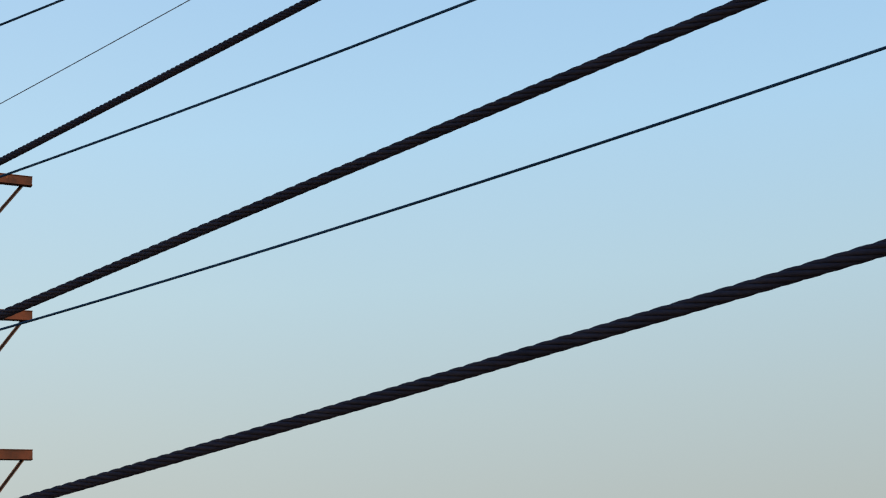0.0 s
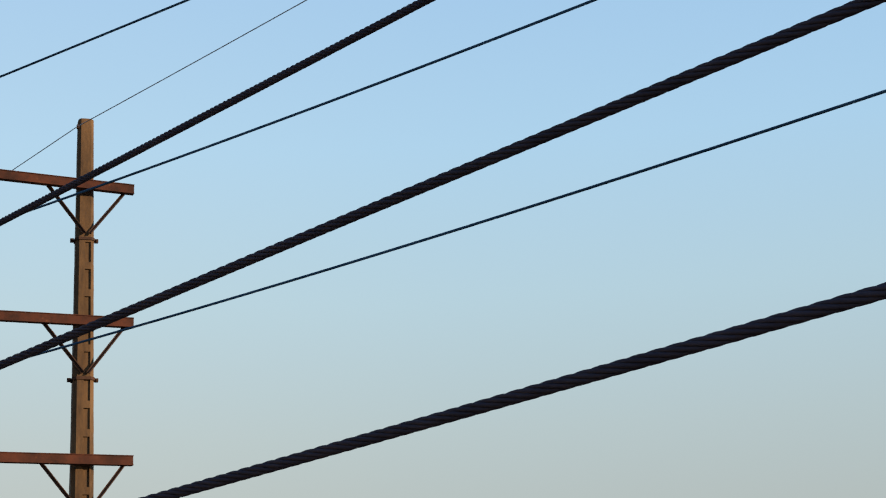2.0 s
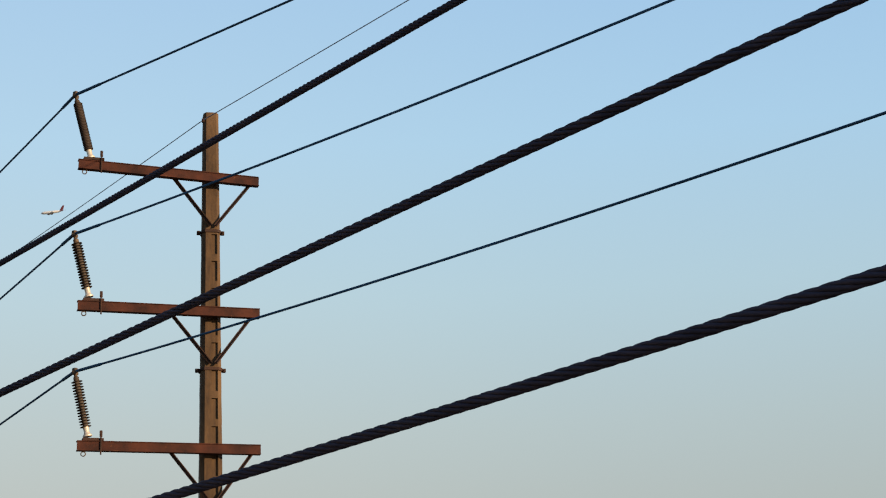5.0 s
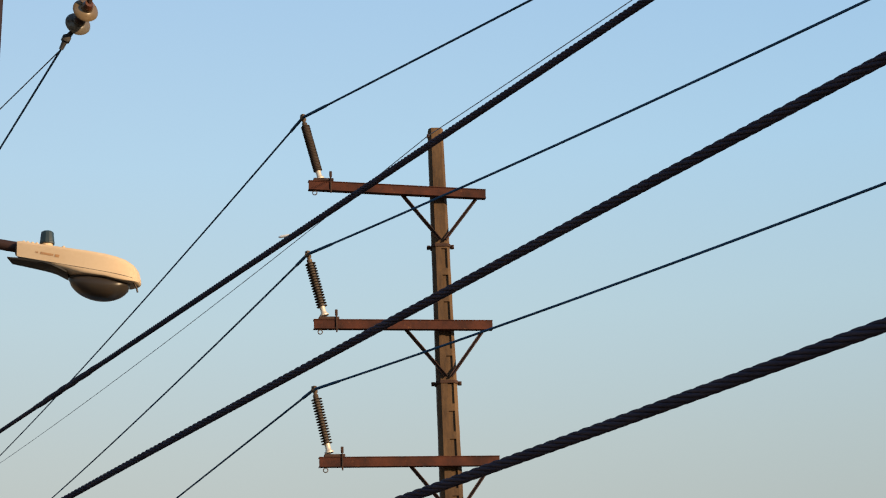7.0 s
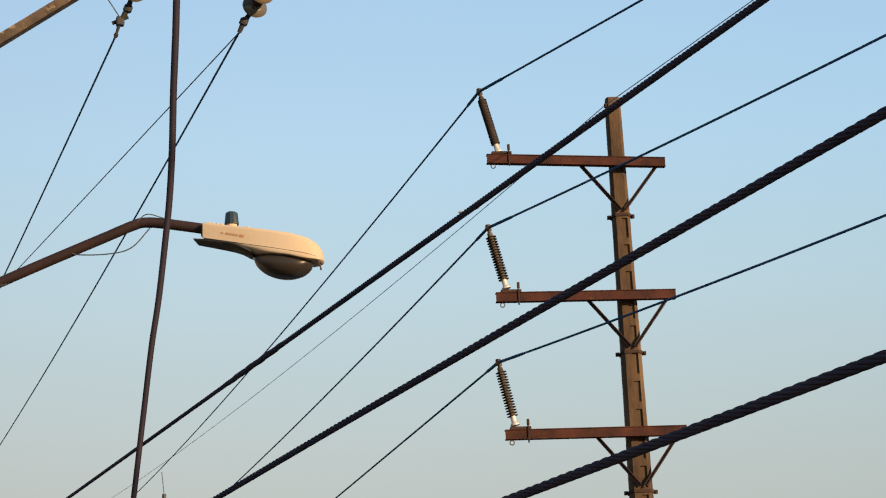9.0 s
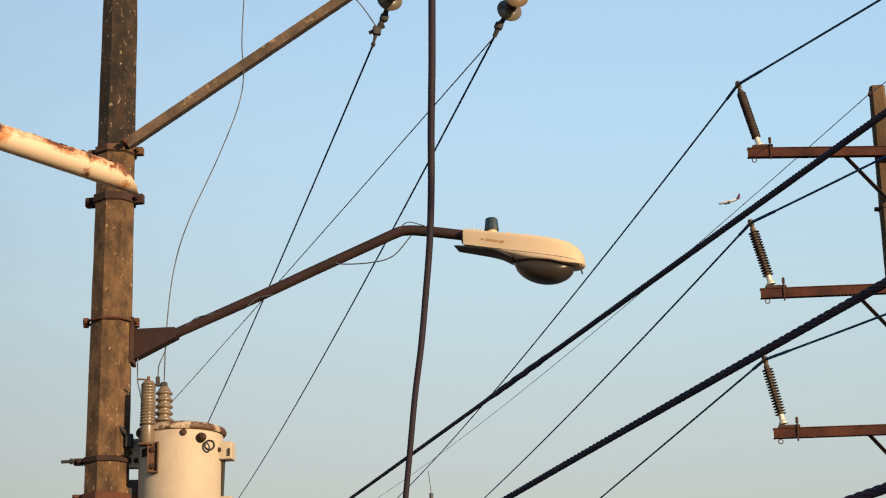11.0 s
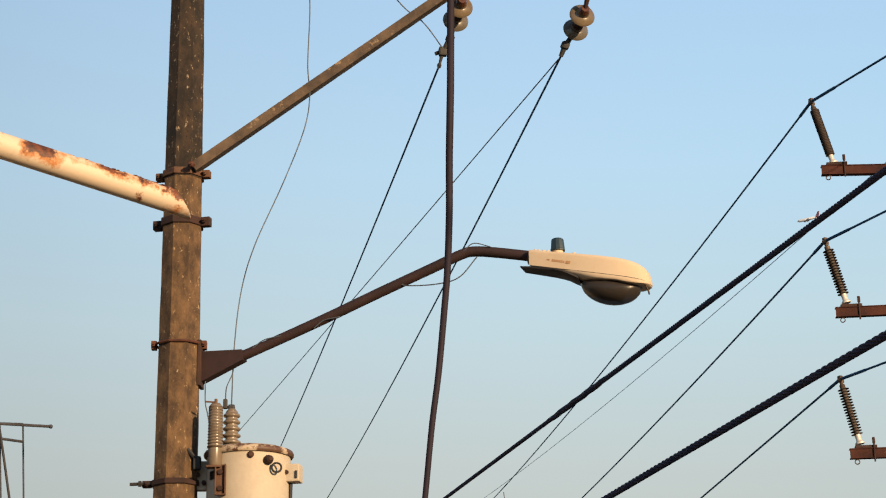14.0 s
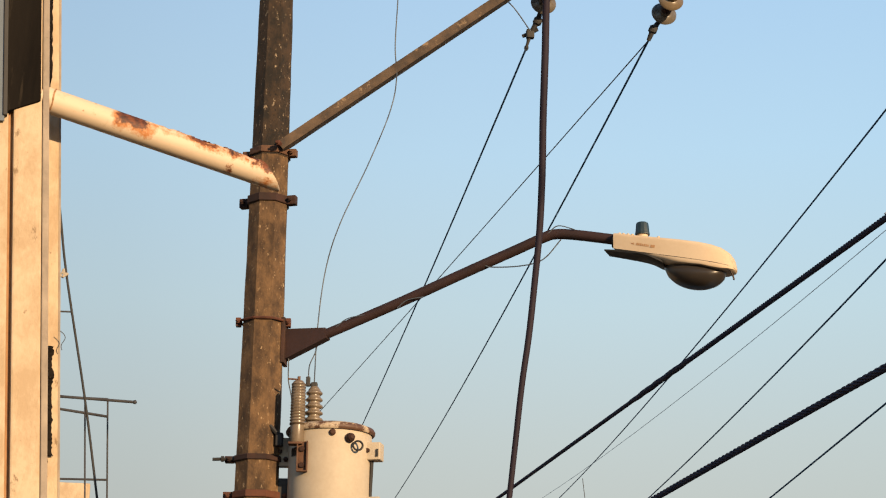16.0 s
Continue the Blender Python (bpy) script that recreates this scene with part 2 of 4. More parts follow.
def sweep(bm, pts, radius, seg=8):
    """A round bar along a line of points; radius: one number or one for each point."""
    pts = [Vector(p) for p in pts]
    rad = radius if isinstance(radius, (list, tuple)) else [radius] * len(pts)
    rings, a = [], None
    for i, p in enumerate(pts):
        d = (pts[min(i + 1, len(pts) - 1)] - pts[max(i - 1, 0)]).normalized()
        if a is None:
            a = frame_of(d).col[0].copy()
        a = (a - d * a.dot(d)).normalized()
        b = d.cross(a)
        rings.append([bm.verts.new(p + rad[i] * (a * math.cos(2 * math.pi * k / seg) + b * math.sin(2 * math.pi * k / seg))) for k in range(seg)])
    for q, r in zip(rings, rings[1:]):
        for k in range(seg):
            bm.faces.new((q[k], q[(k + 1) % seg], r[(k + 1) % seg], r[k]))
    bm.faces.new(rings[0][::-1])
    bm.faces.new(rings[-1])
    return bm


def box(bm, centre, size, turn=None, bevel=0.0):
    m = Matrix.Translation(centre) @ (turn.to_4x4() if turn else Matrix()) @ Matrix.Diagonal((*size, 1))
    made = bmesh.ops.create_cube(bm, size=1.0, matrix=m)["verts"]
    if bevel:
        edges = list({e for v in made for e in v.link_edges})
        bmesh.ops.bevel(bm, geom=edges, offset=bevel, segments=2, affect="EDGES", profile=0.6)
    return bm


def yaw(deg):
    return Matrix.Rotation(radians(deg), 3, "Z")


def smooth_line(pts, n=10):
    """Points along a smooth curve through pts."""
    pts = [Vector(p) for p in pts]
    ext = [2 * pts[0] - pts[1]] + pts + [2 * pts[-1] - pts[-2]]
    out = []
    for i in range(1, len(ext) - 2):
        p0, p1, p2, p3 = ext[i - 1:i + 3]
        for k in range(n):
            t = k / n
            out.append(0.5 * (2 * p1 + (p2 - p0) * t + (2 * p0 - 5 * p1 + 4 * p2 - p3) * t * t + (3 * p1 - p0 - 3 * p2 + p3) * t ** 3))
    return out + [pts[-1]]


def new_bm():
    return bmesh.new()


def shaft(bm, x, y, z0, z1, r0, r1, face=-90.0, chamfer=0.36, levels=24, seed=1, pockets=()):
    """A tapered square concrete shaft with broad chamfers; face: bearing of its front, in which pockets (top, height, offset, half width, depth) are sunk."""
    rnd = random.Random(seed)
    n = Vector((math.cos(radians(face)), math.sin(radians(face)), 0))
    t = Vector((-n.y, n.x, 0))
    zs = [z0 + (z1 - z0) * i / levels for i in range(levels + 1)]
    for top, h, *_ in pockets:
        zs = [z for z in zs if not top - h - 0.03 < z < top + 0.03] + [top - h, top]
    zs.sort()
    e = 1 - chamfer
    section = ((1, -e), (1, e), (e, 1), (-e, 1), (-1, e), (-1, -e), (-e, -1), (e, -1))
    rings = []
    for z in zs:
        r = r0 + (r1 - r0) * (z - z0) / (z1 - z0)
        rings.append([bm.verts.new(Vector((x, y, z)) + n * (a * r) + t * (b * r + (rnd.uniform(-0.0018, 0.0018) if k > 1 else 0))) for k, (a, b) in enumerate(section)])
    sunk = {round(p[0], 4): p for p in pockets}
    for a, b, zb in zip(rings, rings[1:], zs[1:]):
        for k in range(8):
            if k == 0 and round(zb, 4) in sunk:
                _, _, off, w, depth = sunk[round(zb, 4)]
                i = []
                for ring in (a, b):
                    mid = (ring[0].co + ring[1].co) / 2
                    i.append([bm.verts.new(mid + t * (off + sgn * w) - n * dd) for dd in (0, depth) for sgn in (-1, 1)])
                (al, ar, dl, dr), (bl, br, el, er) = i
                for q in ((a[0], al, bl, b[0]), (ar, a[1], b[1], br), (al, dl, el, bl), (dr, ar, br, er), (al, ar, dr, dl), (bl, el, er, br), (dl, dr, er, el)):
                    bm.faces.new(q)
            else:
                bm.faces.new((a[k], a[(k + 1) % 8], b[(k + 1) % 8], b[k]))
    bm.faces.new(rings[0][::-1])
    cap = bm.faces.new(rings[-1])
    bmesh.ops.bevel(bm, geom=list(cap.edges), offset=0.012, segments=2, affect="EDGES")
    return bm


def hoop_points(x, y, z, r, face, chamfer=0.36):
    """The outline of a chamfered shaft at one level, at the distance r from its axis to its faces."""
    n = Vector((math.cos(radians(face)), math.sin(radians(face)), 0))
    t = Vector((-n.y, n.x, 0))
    e = 1 - chamfer
    return [Vector((x, y, z)) + n * (a * r) + t * (b * r) for a, b in ((1, -e), (1, e), (e, 1), (-e, 1), (-1, e), (-1, -e), (-e, -1), (e, -1))]


def band(parent, x, y, z, r, face, mat, ear=0.05, ear_turn=0.0, h=0.045, round_bar=False, label="", chamfer=0.586):
    """A clamp round a pole: a hoop that follows the shaft's faces, with two bolted ears."""
    bm = new_bm()
    if round_bar:
        ring = hoop_points(x, y, z, r + 0.009, face, chamfer)
        sweep(bm, smooth_line(ring + ring[:1], 3), 0.009, 6)
    else:
        rings = [[bm.verts.new(p) for p in hoop_points(x, y, z + dz, r + dr, face, chamfer)] for dz, dr in ((-h / 2, 0.001), (-h / 2, 0.011), (-h / 2 + 0.004, 0.014), (h / 2 - 0.004, 0.014), (h / 2, 0.011), (h / 2, 0.001))]
        for a, b in zip(rings, rings[1:] + rings[:1]):
            for k in range(8):
                bm.faces.new((a[k], a[(k + 1) % 8], b[(k + 1) % 8], b[k]))
    hoop = part("band", bm, mat, parent, label)
    for s in (-1, 1):
        d = yaw(ear_turn) @ Vector((s, 0, 0))
        c = Vector((x, y, z)) + d * (r * 1.03 + 0.012 + ear / 2)
        bm = new_bm()
        box(bm, c, (ear, 0.055, h * 1.15), yaw(ear_turn), 0.004)
        part("ear", bm, mat, hoop)
        bm = new_bm()
        across = yaw(ear_turn) @ Vector((0, 1, 0))
        sweep(bm, [c - across * 0.07, c + across * 0.07], 0.009, 6)
        lathe(bm, c - across * 0.055, across, [(0.017, 0), (0.017, 0.014)], 6)
        part("bolt", bm, mat, hoop)
    return hoop


# ---- ground ----
bm = new_bm()
bmesh.ops.create_grid(bm, x_segments=60, y_segments=60, size=4500)
ground = part("ground", bm, SOIL, None)
tagged(ground, "dusty bare ground reaching to the horizon", "ground", kind="structure")
ROAD = Vector((-math.sin(radians(33)), math.cos(radians(33)), 0))
SIDE = Vector((math.cos(radians(33)), math.sin(radians(33)), 0))
bm = new_bm()
box(bm, SIDE * 7.5 + ROAD * 60 + Vector((0, 0, -0.095)), (9.0, 500, 0.2), yaw(33))
road = part("road", bm, ASPHALT, None)
tagged(road, "grey asphalt street between the pole lines", "road", kind="structure")

# ---- far pole with three crossarms ----
FX, FY = -0.055, 23.10
F_TOP, F_RT, F_TAPER = 8.80, 0.099, 0.0085


def far_r(z):
    return F_RT + (F_TOP - z) * F_TAPER


far_pole = thing("utility_pole", W(FX, FY, -EYE), "tall brown concrete pole with three rusty crossarms across the street", "utility pole", "street poles")
bm = new_bm()
POCKETS = [(7.10 - 0.363 * k + EYE, 0.27, 0.040, 0.040, 0.024) for k in range(17)]
shaft(bm, FX, FY, 0, F_TOP + EYE, far_r(-EYE), F_RT, -84.0, 0.36, 30, 3, POCKETS)
part("shaft", bm, CONCRETE_FAR, far_pole, "weathered brown concrete shaft with sunken step pockets")

ARM_L, ARM_R = Vector((-1.712, 22.50, 0)), Vector((0.575, 22.96, 0))
ARM_DIR = (ARM_R - ARM_L).normalized()
ARM_YAW = math.degrees(math.atan2(ARM_DIR.y, ARM_DIR.x))


def channel(bm, a, b, height, depth, wall):
    """A rolled channel from a to b, its web towards the street."""
    d = (b - a).normalized()
    back = Vector((-d.y, d.x, 0)).normalized()
    t = Matrix((d, back, d.cross(back))).transposed()
    c, n = (a + b) / 2, (b - a).length
    box(bm, c + back * wall / 2, (n, wall, height - 2 * wall), t)
    for s in (-1, 1):
        box(bm, c + back * (depth / 2 - wall * 0.6) + Vector((0, 0, s * (height / 2 - wall / 2))), (n + 0.004, depth + wall * 0.8, wall), t, 0.002)
    return bm


def post_insulator(parent, base, top, sheds, r_shed, r_core, mat):
    base, top = Vector(base), Vector(top)
    d = top - base
    n = d.length
    d.normalize()
    bm = new_bm()
    body0, body1 = 0.12 * n, 0.86 * n
    prof = [(0.0, body0), (r_core, body0)]
    for i in range(sheds):
        h = body0 + (body1 - body0) * (i + 0.5) / sheds
        w = (body1 - body0) / sheds
        prof += [(r_core, h - 0.14 * w), (r_shed, h - 0.06 * w), (r_shed, h + 0.02 * w), (r_core, h + 0.14 * w)]
    prof += [(r_core, body1), (0.0, body1)]
    lathe(bm, base, d, prof, 18)
    ins = part("insulator", bm, mat, parent, "dark ribbed post insulator", 35)
    bm = new_bm()
    lathe(bm, base, d, [(0.058, -0.01), (0.058, 0.008), (0.042, 0.022), (0.034, 0.045), (0.036, body0 + 0.01), (0.0, body0 + 0.01)], 16)
    part("base_cap", bm, BRIGHT, ins, "bright metal end fitting", 35)
    bm = new_bm()
    lathe(bm, base + d * (body1 - 0.01), d, [(0.035, 0), (0.035, 0.05), (0.022, 0.06), (0.022, n - body1 - 0.03)], 12)
    part("top_cap", bm, GALV, ins, "", 35)
    bm = new_bm()
    box(bm, top - d * 0.02, (0.10, 0.055, 0.045), yaw(ARM_YAW + 60), 0.012)
    box(bm, top + Vector((0, 0, 0.02)), (0.05, 0.06, 0.05), yaw(ARM_YAW + 30), 0.012)
    part("wire_clamp", bm, GALV, ins)
    return ins


ARM_Z = (7.865, 6.025, 4.240)
ARM_TILT = (0.028, -0.050), (0.0, 0.0), (0.012, 0.012)   # lift of each arm's two ends
ARM_START = (-0.012, 0.015, 0.042)
POSTS = (((-1.580, 22.59, 8.00), (-1.789, 22.587, 8.863), 30, 0.060, 0.050), ((-1.570, 22.60, 6.16), (-1.764, 22.589, 6.977), 17, 0.071, 0.034),
         ((-1.553, 22.60, 4.385), (-1.722, 22.594, 5.194), 17, 0.071, 0.034))
CLAMPS = []
for az, lift, start, (b, t, sheds, rs, rc) in zip(ARM_Z, ARM_TILT, ARM_START, POSTS):
    bm = new_bm()
    a0, a1 = ARM_L + ARM_DIR * start + Vector((0, 0, az + lift[0] + EYE)), ARM_R + Vector((0, 0, az + lift[1] + EYE))
    channel(bm, a0, a1, 0.125, 0.085, 0.011)
    arm = part("crossarm", bm, RUST_ARM, far_pole, "rusty red steel channel crossarm")
    mid = W(FX, FY - far_r(az) - 0.07, az)
    for s, off in ((-1, -0.50), (1, 0.52)):
        p = mid + ARM_DIR * off + Vector((0, 0, -0.05 + (lift[0] if s < 0 else lift[1]) * 0.6))
        q = W(FX + 0.035 + s * 0.03, FY - far_r(az - 0.62) - 0.03, az - 0.66)
        bm = new_bm()
        dd = (q - p)
        t3 = frame_of(dd, Vector((0, 1, 0)))
        box(bm, (p + q) / 2, (0.045, 0.012, dd.length), t3, 0.002)
        box(bm, (p + q) / 2 + t3 @ Vector((0.018, 0.016, 0)), (0.010, 0.034, dd.length), t3)
        part("brace", bm, RUST_DARK, arm)
    for off in (-0.05, 0.11):
        bm = new_bm()
        lathe(bm, mid + ARM_DIR * off + Vector((0, 0.03, 0.0)), (0, -1, 0), [(0.022, 0), (0.022, 0.05), (0.012, 0.055), (0.012, 0.075)], 6)
        part("bolt", bm, RUST_DARK, arm)
    # ring under the arm's end and the U-bolt that holds the insulator
    bm = new_bm()
    c = a0 + ARM_DIR * 0.075 + Vector((0, 0.03, -0.10))
    sweep(bm, [c + Vector((0.028 * math.cos(u), 0, 0.028 * math.sin(u))) for u in [2 * math.pi * i / 14 for i in range(15)]], 0.007, 6)
    sweep(bm, [c + Vector((0, 0, 0.028)), c + Vector((0, 0, 0.06))], 0.007, 6)
    part("eye_bolt", bm, GALV, arm)
    bm = new_bm()
    c = a0 + ARM_DIR * 0.29
    sweep(bm, [c + Vector((0, -0.012, -0.11)), c + Vector((0, -0.012, 0.14))], 0.010, 6)
    box(bm, c + Vector((0.0, 0.0, 0.15)), (0.035, 0.035, 0.08), None, 0.008)
    box(bm, c + Vector((-0.10, 0.03, 0.082)), (0.26, 0.10, 0.035), yaw(ARM_YAW), 0.006)
    part("saddle", bm, RUST_DARK, arm)
    post_insulator(far_pole, W(*b), W(*t), sheds, rs, rc, POLYMER if sheds > 20 else POLYMER_GREY)
    CLAMPS.append(Vector(t))
    band(far_pole, FX, FY, az - 0.72 + EYE, far_r(az - 0.72), -84, RUST_DARK, 0.05, 4, 0.04, chamfer=0.36)


# ---- long wires ----
def along(az_deg):
    return Vector((-math.sin(radians(az_deg)), math.cos(radians(az_deg)), 0))


def wire(name, start, az_deg, length, radius, mat, label, sag=0.0, rise=0.0, group="overhead wires", steps=60):
    """A wire from start, level but for a slight sag, along a bearing."""
    d = along(az_deg)
    pts = []
    for i in range(steps + 1):
        u = (i / steps) ** 1.5
        s = u * length
        pts.append(Vector(start) + d * s + Vector((0, 0, rise * s + sag * min(s, 50.0) ** 2 / 100)))
    e = thing(name, W(*start), label, "wire", group)
    bm = new_bm()
    sweep(bm, [p + Vector((0, 0, EYE)) for p in pts], radius, 6)
    part("conductor", bm, mat, e, "", 60)
    if name == "power_line":
        bm = new_bm()
        sweep(bm, [Vector(start) + d * u + Vector((0, 0, rise * u + EYE)) for u in (0.0, 0.05, 0.5, 0.55)], [0.014, 0.020, 0.020, 0.014], 8)
        part("armour_rod", bm, WIRE, e, "thicker wrapped sleeve at the clamp", 60)
    return e


LINES = (((41.19, -0.0007, 0.033), (22.75, -0.0017, 0.064)), ((40.77, -0.0025, 0.199), (21.82, 0.0004, 0.057)), ((40.87, -0.0022, 0.20), (21.16, 0.0, 0.0)))
for c, (r, l) in zip(CLAMPS, LINES):
    wire("power_line", c, r[0] + 180, 45, 0.0140, WIRE, "dark bare conductor clamped to a post insulator", r[2], r[1])
    wire("power_line", c, l[0], 120, 0.0140, WIRE, "dark bare conductor running on down the street", l[2], l[1])
TOP = (FX - far_r(8.6) - 0.01, FY - 0.06, 8.69)
wire("shield_wire", TOP, 31.1 + 180, 45, 0.0062, SHIELD, "thin grey shield wire tied to the pole top", 0.075, -0.0006)
wire("shield_wire", TOP, 25.7, 120, 0.0062, SHIELD, "thin grey shield wire running on down the street", 0.063, 0.008)
bm = new_bm()
box(bm, W(TOP[0] + 0.02, TOP[1], TOP[2]), (0.05, 0.06, 0.05), None, 0.01)
part("wire_clamp", bm, RUST_DARK, far_pole)

# ---- heavy twisted cables ----
CABLE_AZ = 31.832
CU, CN = along(CABLE_AZ), Vector((math.cos(radians(CABLE_AZ)), math.sin(radians(CABLE_AZ)), 0))


def cable_at(rho, h0, h1, h2, h3, s):
    k = min(max(s, -3.0), 10.0)
    return CN * rho + CU * s + Vector((0, 0, h0 + h1 * s + h2 * k * k / 10 + h3 * k ** 3 / 100 + EYE))


def twisted(rho, h0, h1, h2, h3, dia, s0, s1, lay, label, strands=6):
    e = thing("twisted_cable", cable_at(rho, h0, h1, h2, h3, s0), label, "cable", "heavy cables")
    r_out = dia / 2
    r_s = r_out / (1 + 1 / math.sin(math.pi / strands)) * 1.06
    r_c = r_out - r_s
    up = Vector((0, 0, 1))
    n = int((s1 - s0) / lay * 14)
    for k in range(strands):
        pts = []
        for i in range(n + 1):
            s = s0 + (s1 - s0) * i / n
            a = -2 * math.pi * (s / lay + k / strands) + 0.25 * math.sin(s * 1.7)
            pts.append(cable_at(rho, h0, h1, h2, h3, s) + r_c * (CN * math.cos(a) + up * math.sin(a)))
        bm = new_bm()
        sweep(bm, pts, r_s, 7)
        part("strand", bm, BLACK, e, "", 60)
    for a, b in ((s0 - 22, s0), (s1, s1 + 45)):
        bm = new_bm()
        sweep(bm, [cable_at(rho, h0, h1, h2, h3, a + (b - a) * i / 30) for i in range(31)], r_out * 0.85, 8)
        part("sheath", bm, BLACK, e, "", 60)
    return e


CABLES = ((2.2183, 1.5920, -0.0146, -0.0051, 0.0026, 0.0185, -2.0, 5.95, 0.098), (2.2203, 1.2068, -0.0116, -0.0093, -0.0048, 0.0230, -2.0, 12.00, 0.205), (2.0435, 0.7036, -0.0226, 0.0133, 0.0003, 0.0236, -2.0, 9.00, 0.235))
for i, c in enumerate(CABLES):
    cable = twisted(*c, ("thinner black twisted cable with a taped splice", "heavy black twisted cable slung along the street")[i > 0])
    if i == 0:
        bm = new_bm()
        sweep(bm, [cable_at(*c[:5], 5.78 + 0.05 * k) + Vector((0, 0, 0.0015 * math.sin(k * 2.1))) for k in range(14)], [0.009, 0.0098, 0.0105] + [0.0112, 0.0106] * 4 + [0.0100, 0.0095, 0.008], 10)
        part("splice", bm, BLACK, cable, "taped splice", 60)

# ---- drop cable hanging close by ----
drop = thing("drop_cable", W(-0.5, 2.1, 0.0), "purple-brown insulated drop cable hanging down", "cable")
VN, VE = along(15.0), Vector((math.cos(radians(15)), math.sin(radians(15)), 0))
HANG = ((0.02, -0.085), (0.20, -0.055), (0.33, -0.040), (0.44, -0.0278), (0.51, -0.020), (0.57, -0.0115), (0.64, -0.004), (0.70, 0.0016), (0.77, 0.005), (0.84, 0.0064), (0.90, 0.0085), (0.97, 0.0105), (1.25, 0.016), (1.6, 0.02))
pts = smooth_line([VN * 2.2 + VE * (0.049 + side) + Vector((0, 0, z + EYE)) for z, side in HANG], 6)
bm = new_bm()
sweep(bm, pts, [0.0032 + 0.0016 * min(i / 60, 1) for i in range(len(pts))], 8)
part("sheath", bm, DROP, drop, "", 60)

# ---- near pole ----
NX, NY = -5.065, 10.935


def near_r(z):
    return 0.1145 + (5.59 - z) * 0.0072


near_pole = thing("utility_pole", W(NX, NY, -EYE), "old stained octagonal concrete pole carrying a transformer and lamp", "utility pole", "street poles")
bm = new_bm()
shaft(bm, NX, NY, 0, 4.33 + EYE, near_r(-EYE), near_r(4.33), -67.5, 0.586, 45, 5)
part("shaft", bm, CONCRETE, near_pole, "weathered octagonal concrete shaft")
# a darker concrete from the top band upwards
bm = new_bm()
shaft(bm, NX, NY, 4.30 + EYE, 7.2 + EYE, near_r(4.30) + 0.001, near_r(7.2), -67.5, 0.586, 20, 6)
part("upper_shaft", bm, CONCRETE_DARK, near_pole, "darker upper concrete shaft with pale flecks")
band(near_pole, NX, NY, 4.335 + EYE, near_r(4.3), -67.5, BAND_TAN, 0.05, 8)
band(near_pole, NX, NY, 3.99 + EYE, near_r(4.0), -67.5, BAND_DARK, 0.06, 5, 0.055)
band(near_pole, NX, NY, 3.14 + EYE, near_r(3.1), -67.5, RUST, 0.035, 20, 0.05, True)
band(near_pole, NX, NY, 2.21 + EYE, near_r(2.2), -67.5, BAND_DARK, 0.06, 20, 0.036)
band(near_pole, NX, NY, 1.97 + EYE, near_r(2.0), -67.5, RUST, 0.06, 20)
bm = new_bm()
sweep(bm, [W(NX - 0.13, NY - 0.09, 2.21), W(NX - 0.26, NY - 0.14, 2.205)], 0.011, 8)
lathe(bm, W(NX - 0.19, NY - 0.113, 2.208), (-0.93, -0.36, 0), [(0.02, 0), (0.02, 0.02)], 6)
part("long_bolt", bm, LAMP_DARK, near_pole)
# channel crossarm and its angle brace
NA0, NA1 = W(-5.95, 10.66, 5.90), W(-2.30, 12.20, 5.90)
bm = new_bm()
channel(bm, NA0, NA1, 0.13, 0.07, 0.009)
n_arm = part("crossarm", bm, GALV, near_pole, "galvanised channel crossarm with slotted holes")
for u in (0.42, 0.52, 0.62, 0.72, 0.82, 0.93):
    c = NA0.lerp(NA1, u)
    bm = new_bm()
    lathe(bm, c + Vector((0, 0, -0.071)), (0, 0, -1), [(0.013, 0), (0.013, 0.012)], 6)
    part("bolt", bm, GALV, n_arm)
p, q = W(-4.94, 10.81, 4.35), W(-3.27, 11.70, 5.86)
b_dir = (q - p).normalized()
b_away = b_dir.cross(Vector((0, 0, 1))).normalized() * -1
b_up = b_dir.cross(b_away) * -1
if b_up.z < 0:
    b_up = -b_up
t3 = Matrix((b_dir, b_away, b_up)).transposed()
bm = new_bm()
b_mid, b_len = (p + q) / 2 - b_up * 0.012, (q - p).length
box(bm, b_mid + b_up * 0.012, (b_len, 0.010, 0.058), t3, 0.003)
box(bm, b_mid + b_away * 0.050 - b_up * 0.020, (b_len, 0.11, 0.010), t3, 0.003)
brace = part("brace", bm, GALV, near_pole, "weathered angle-steel brace")
bm = new_bm()
lathe(bm, p + Vector((0.01, -0.02, 0)), (0, -1, 0), [(0.02, 0), (0.02, 0.03), (0.010, 0.035), (0.010, 0.05)], 6)
part("bolt", bm, RUST, brace)

# dark upright tube on the pole's side
bm = new_bm()
sweep(bm, [W(NX + 0.125, NY + 0.02, -EYE), W(NX + 0.105, NY + 0.02, 2.72)], 0.022, 10)
part("dark_tube", bm, LAMP_DARK, near_pole, "dark upright tube on the pole")


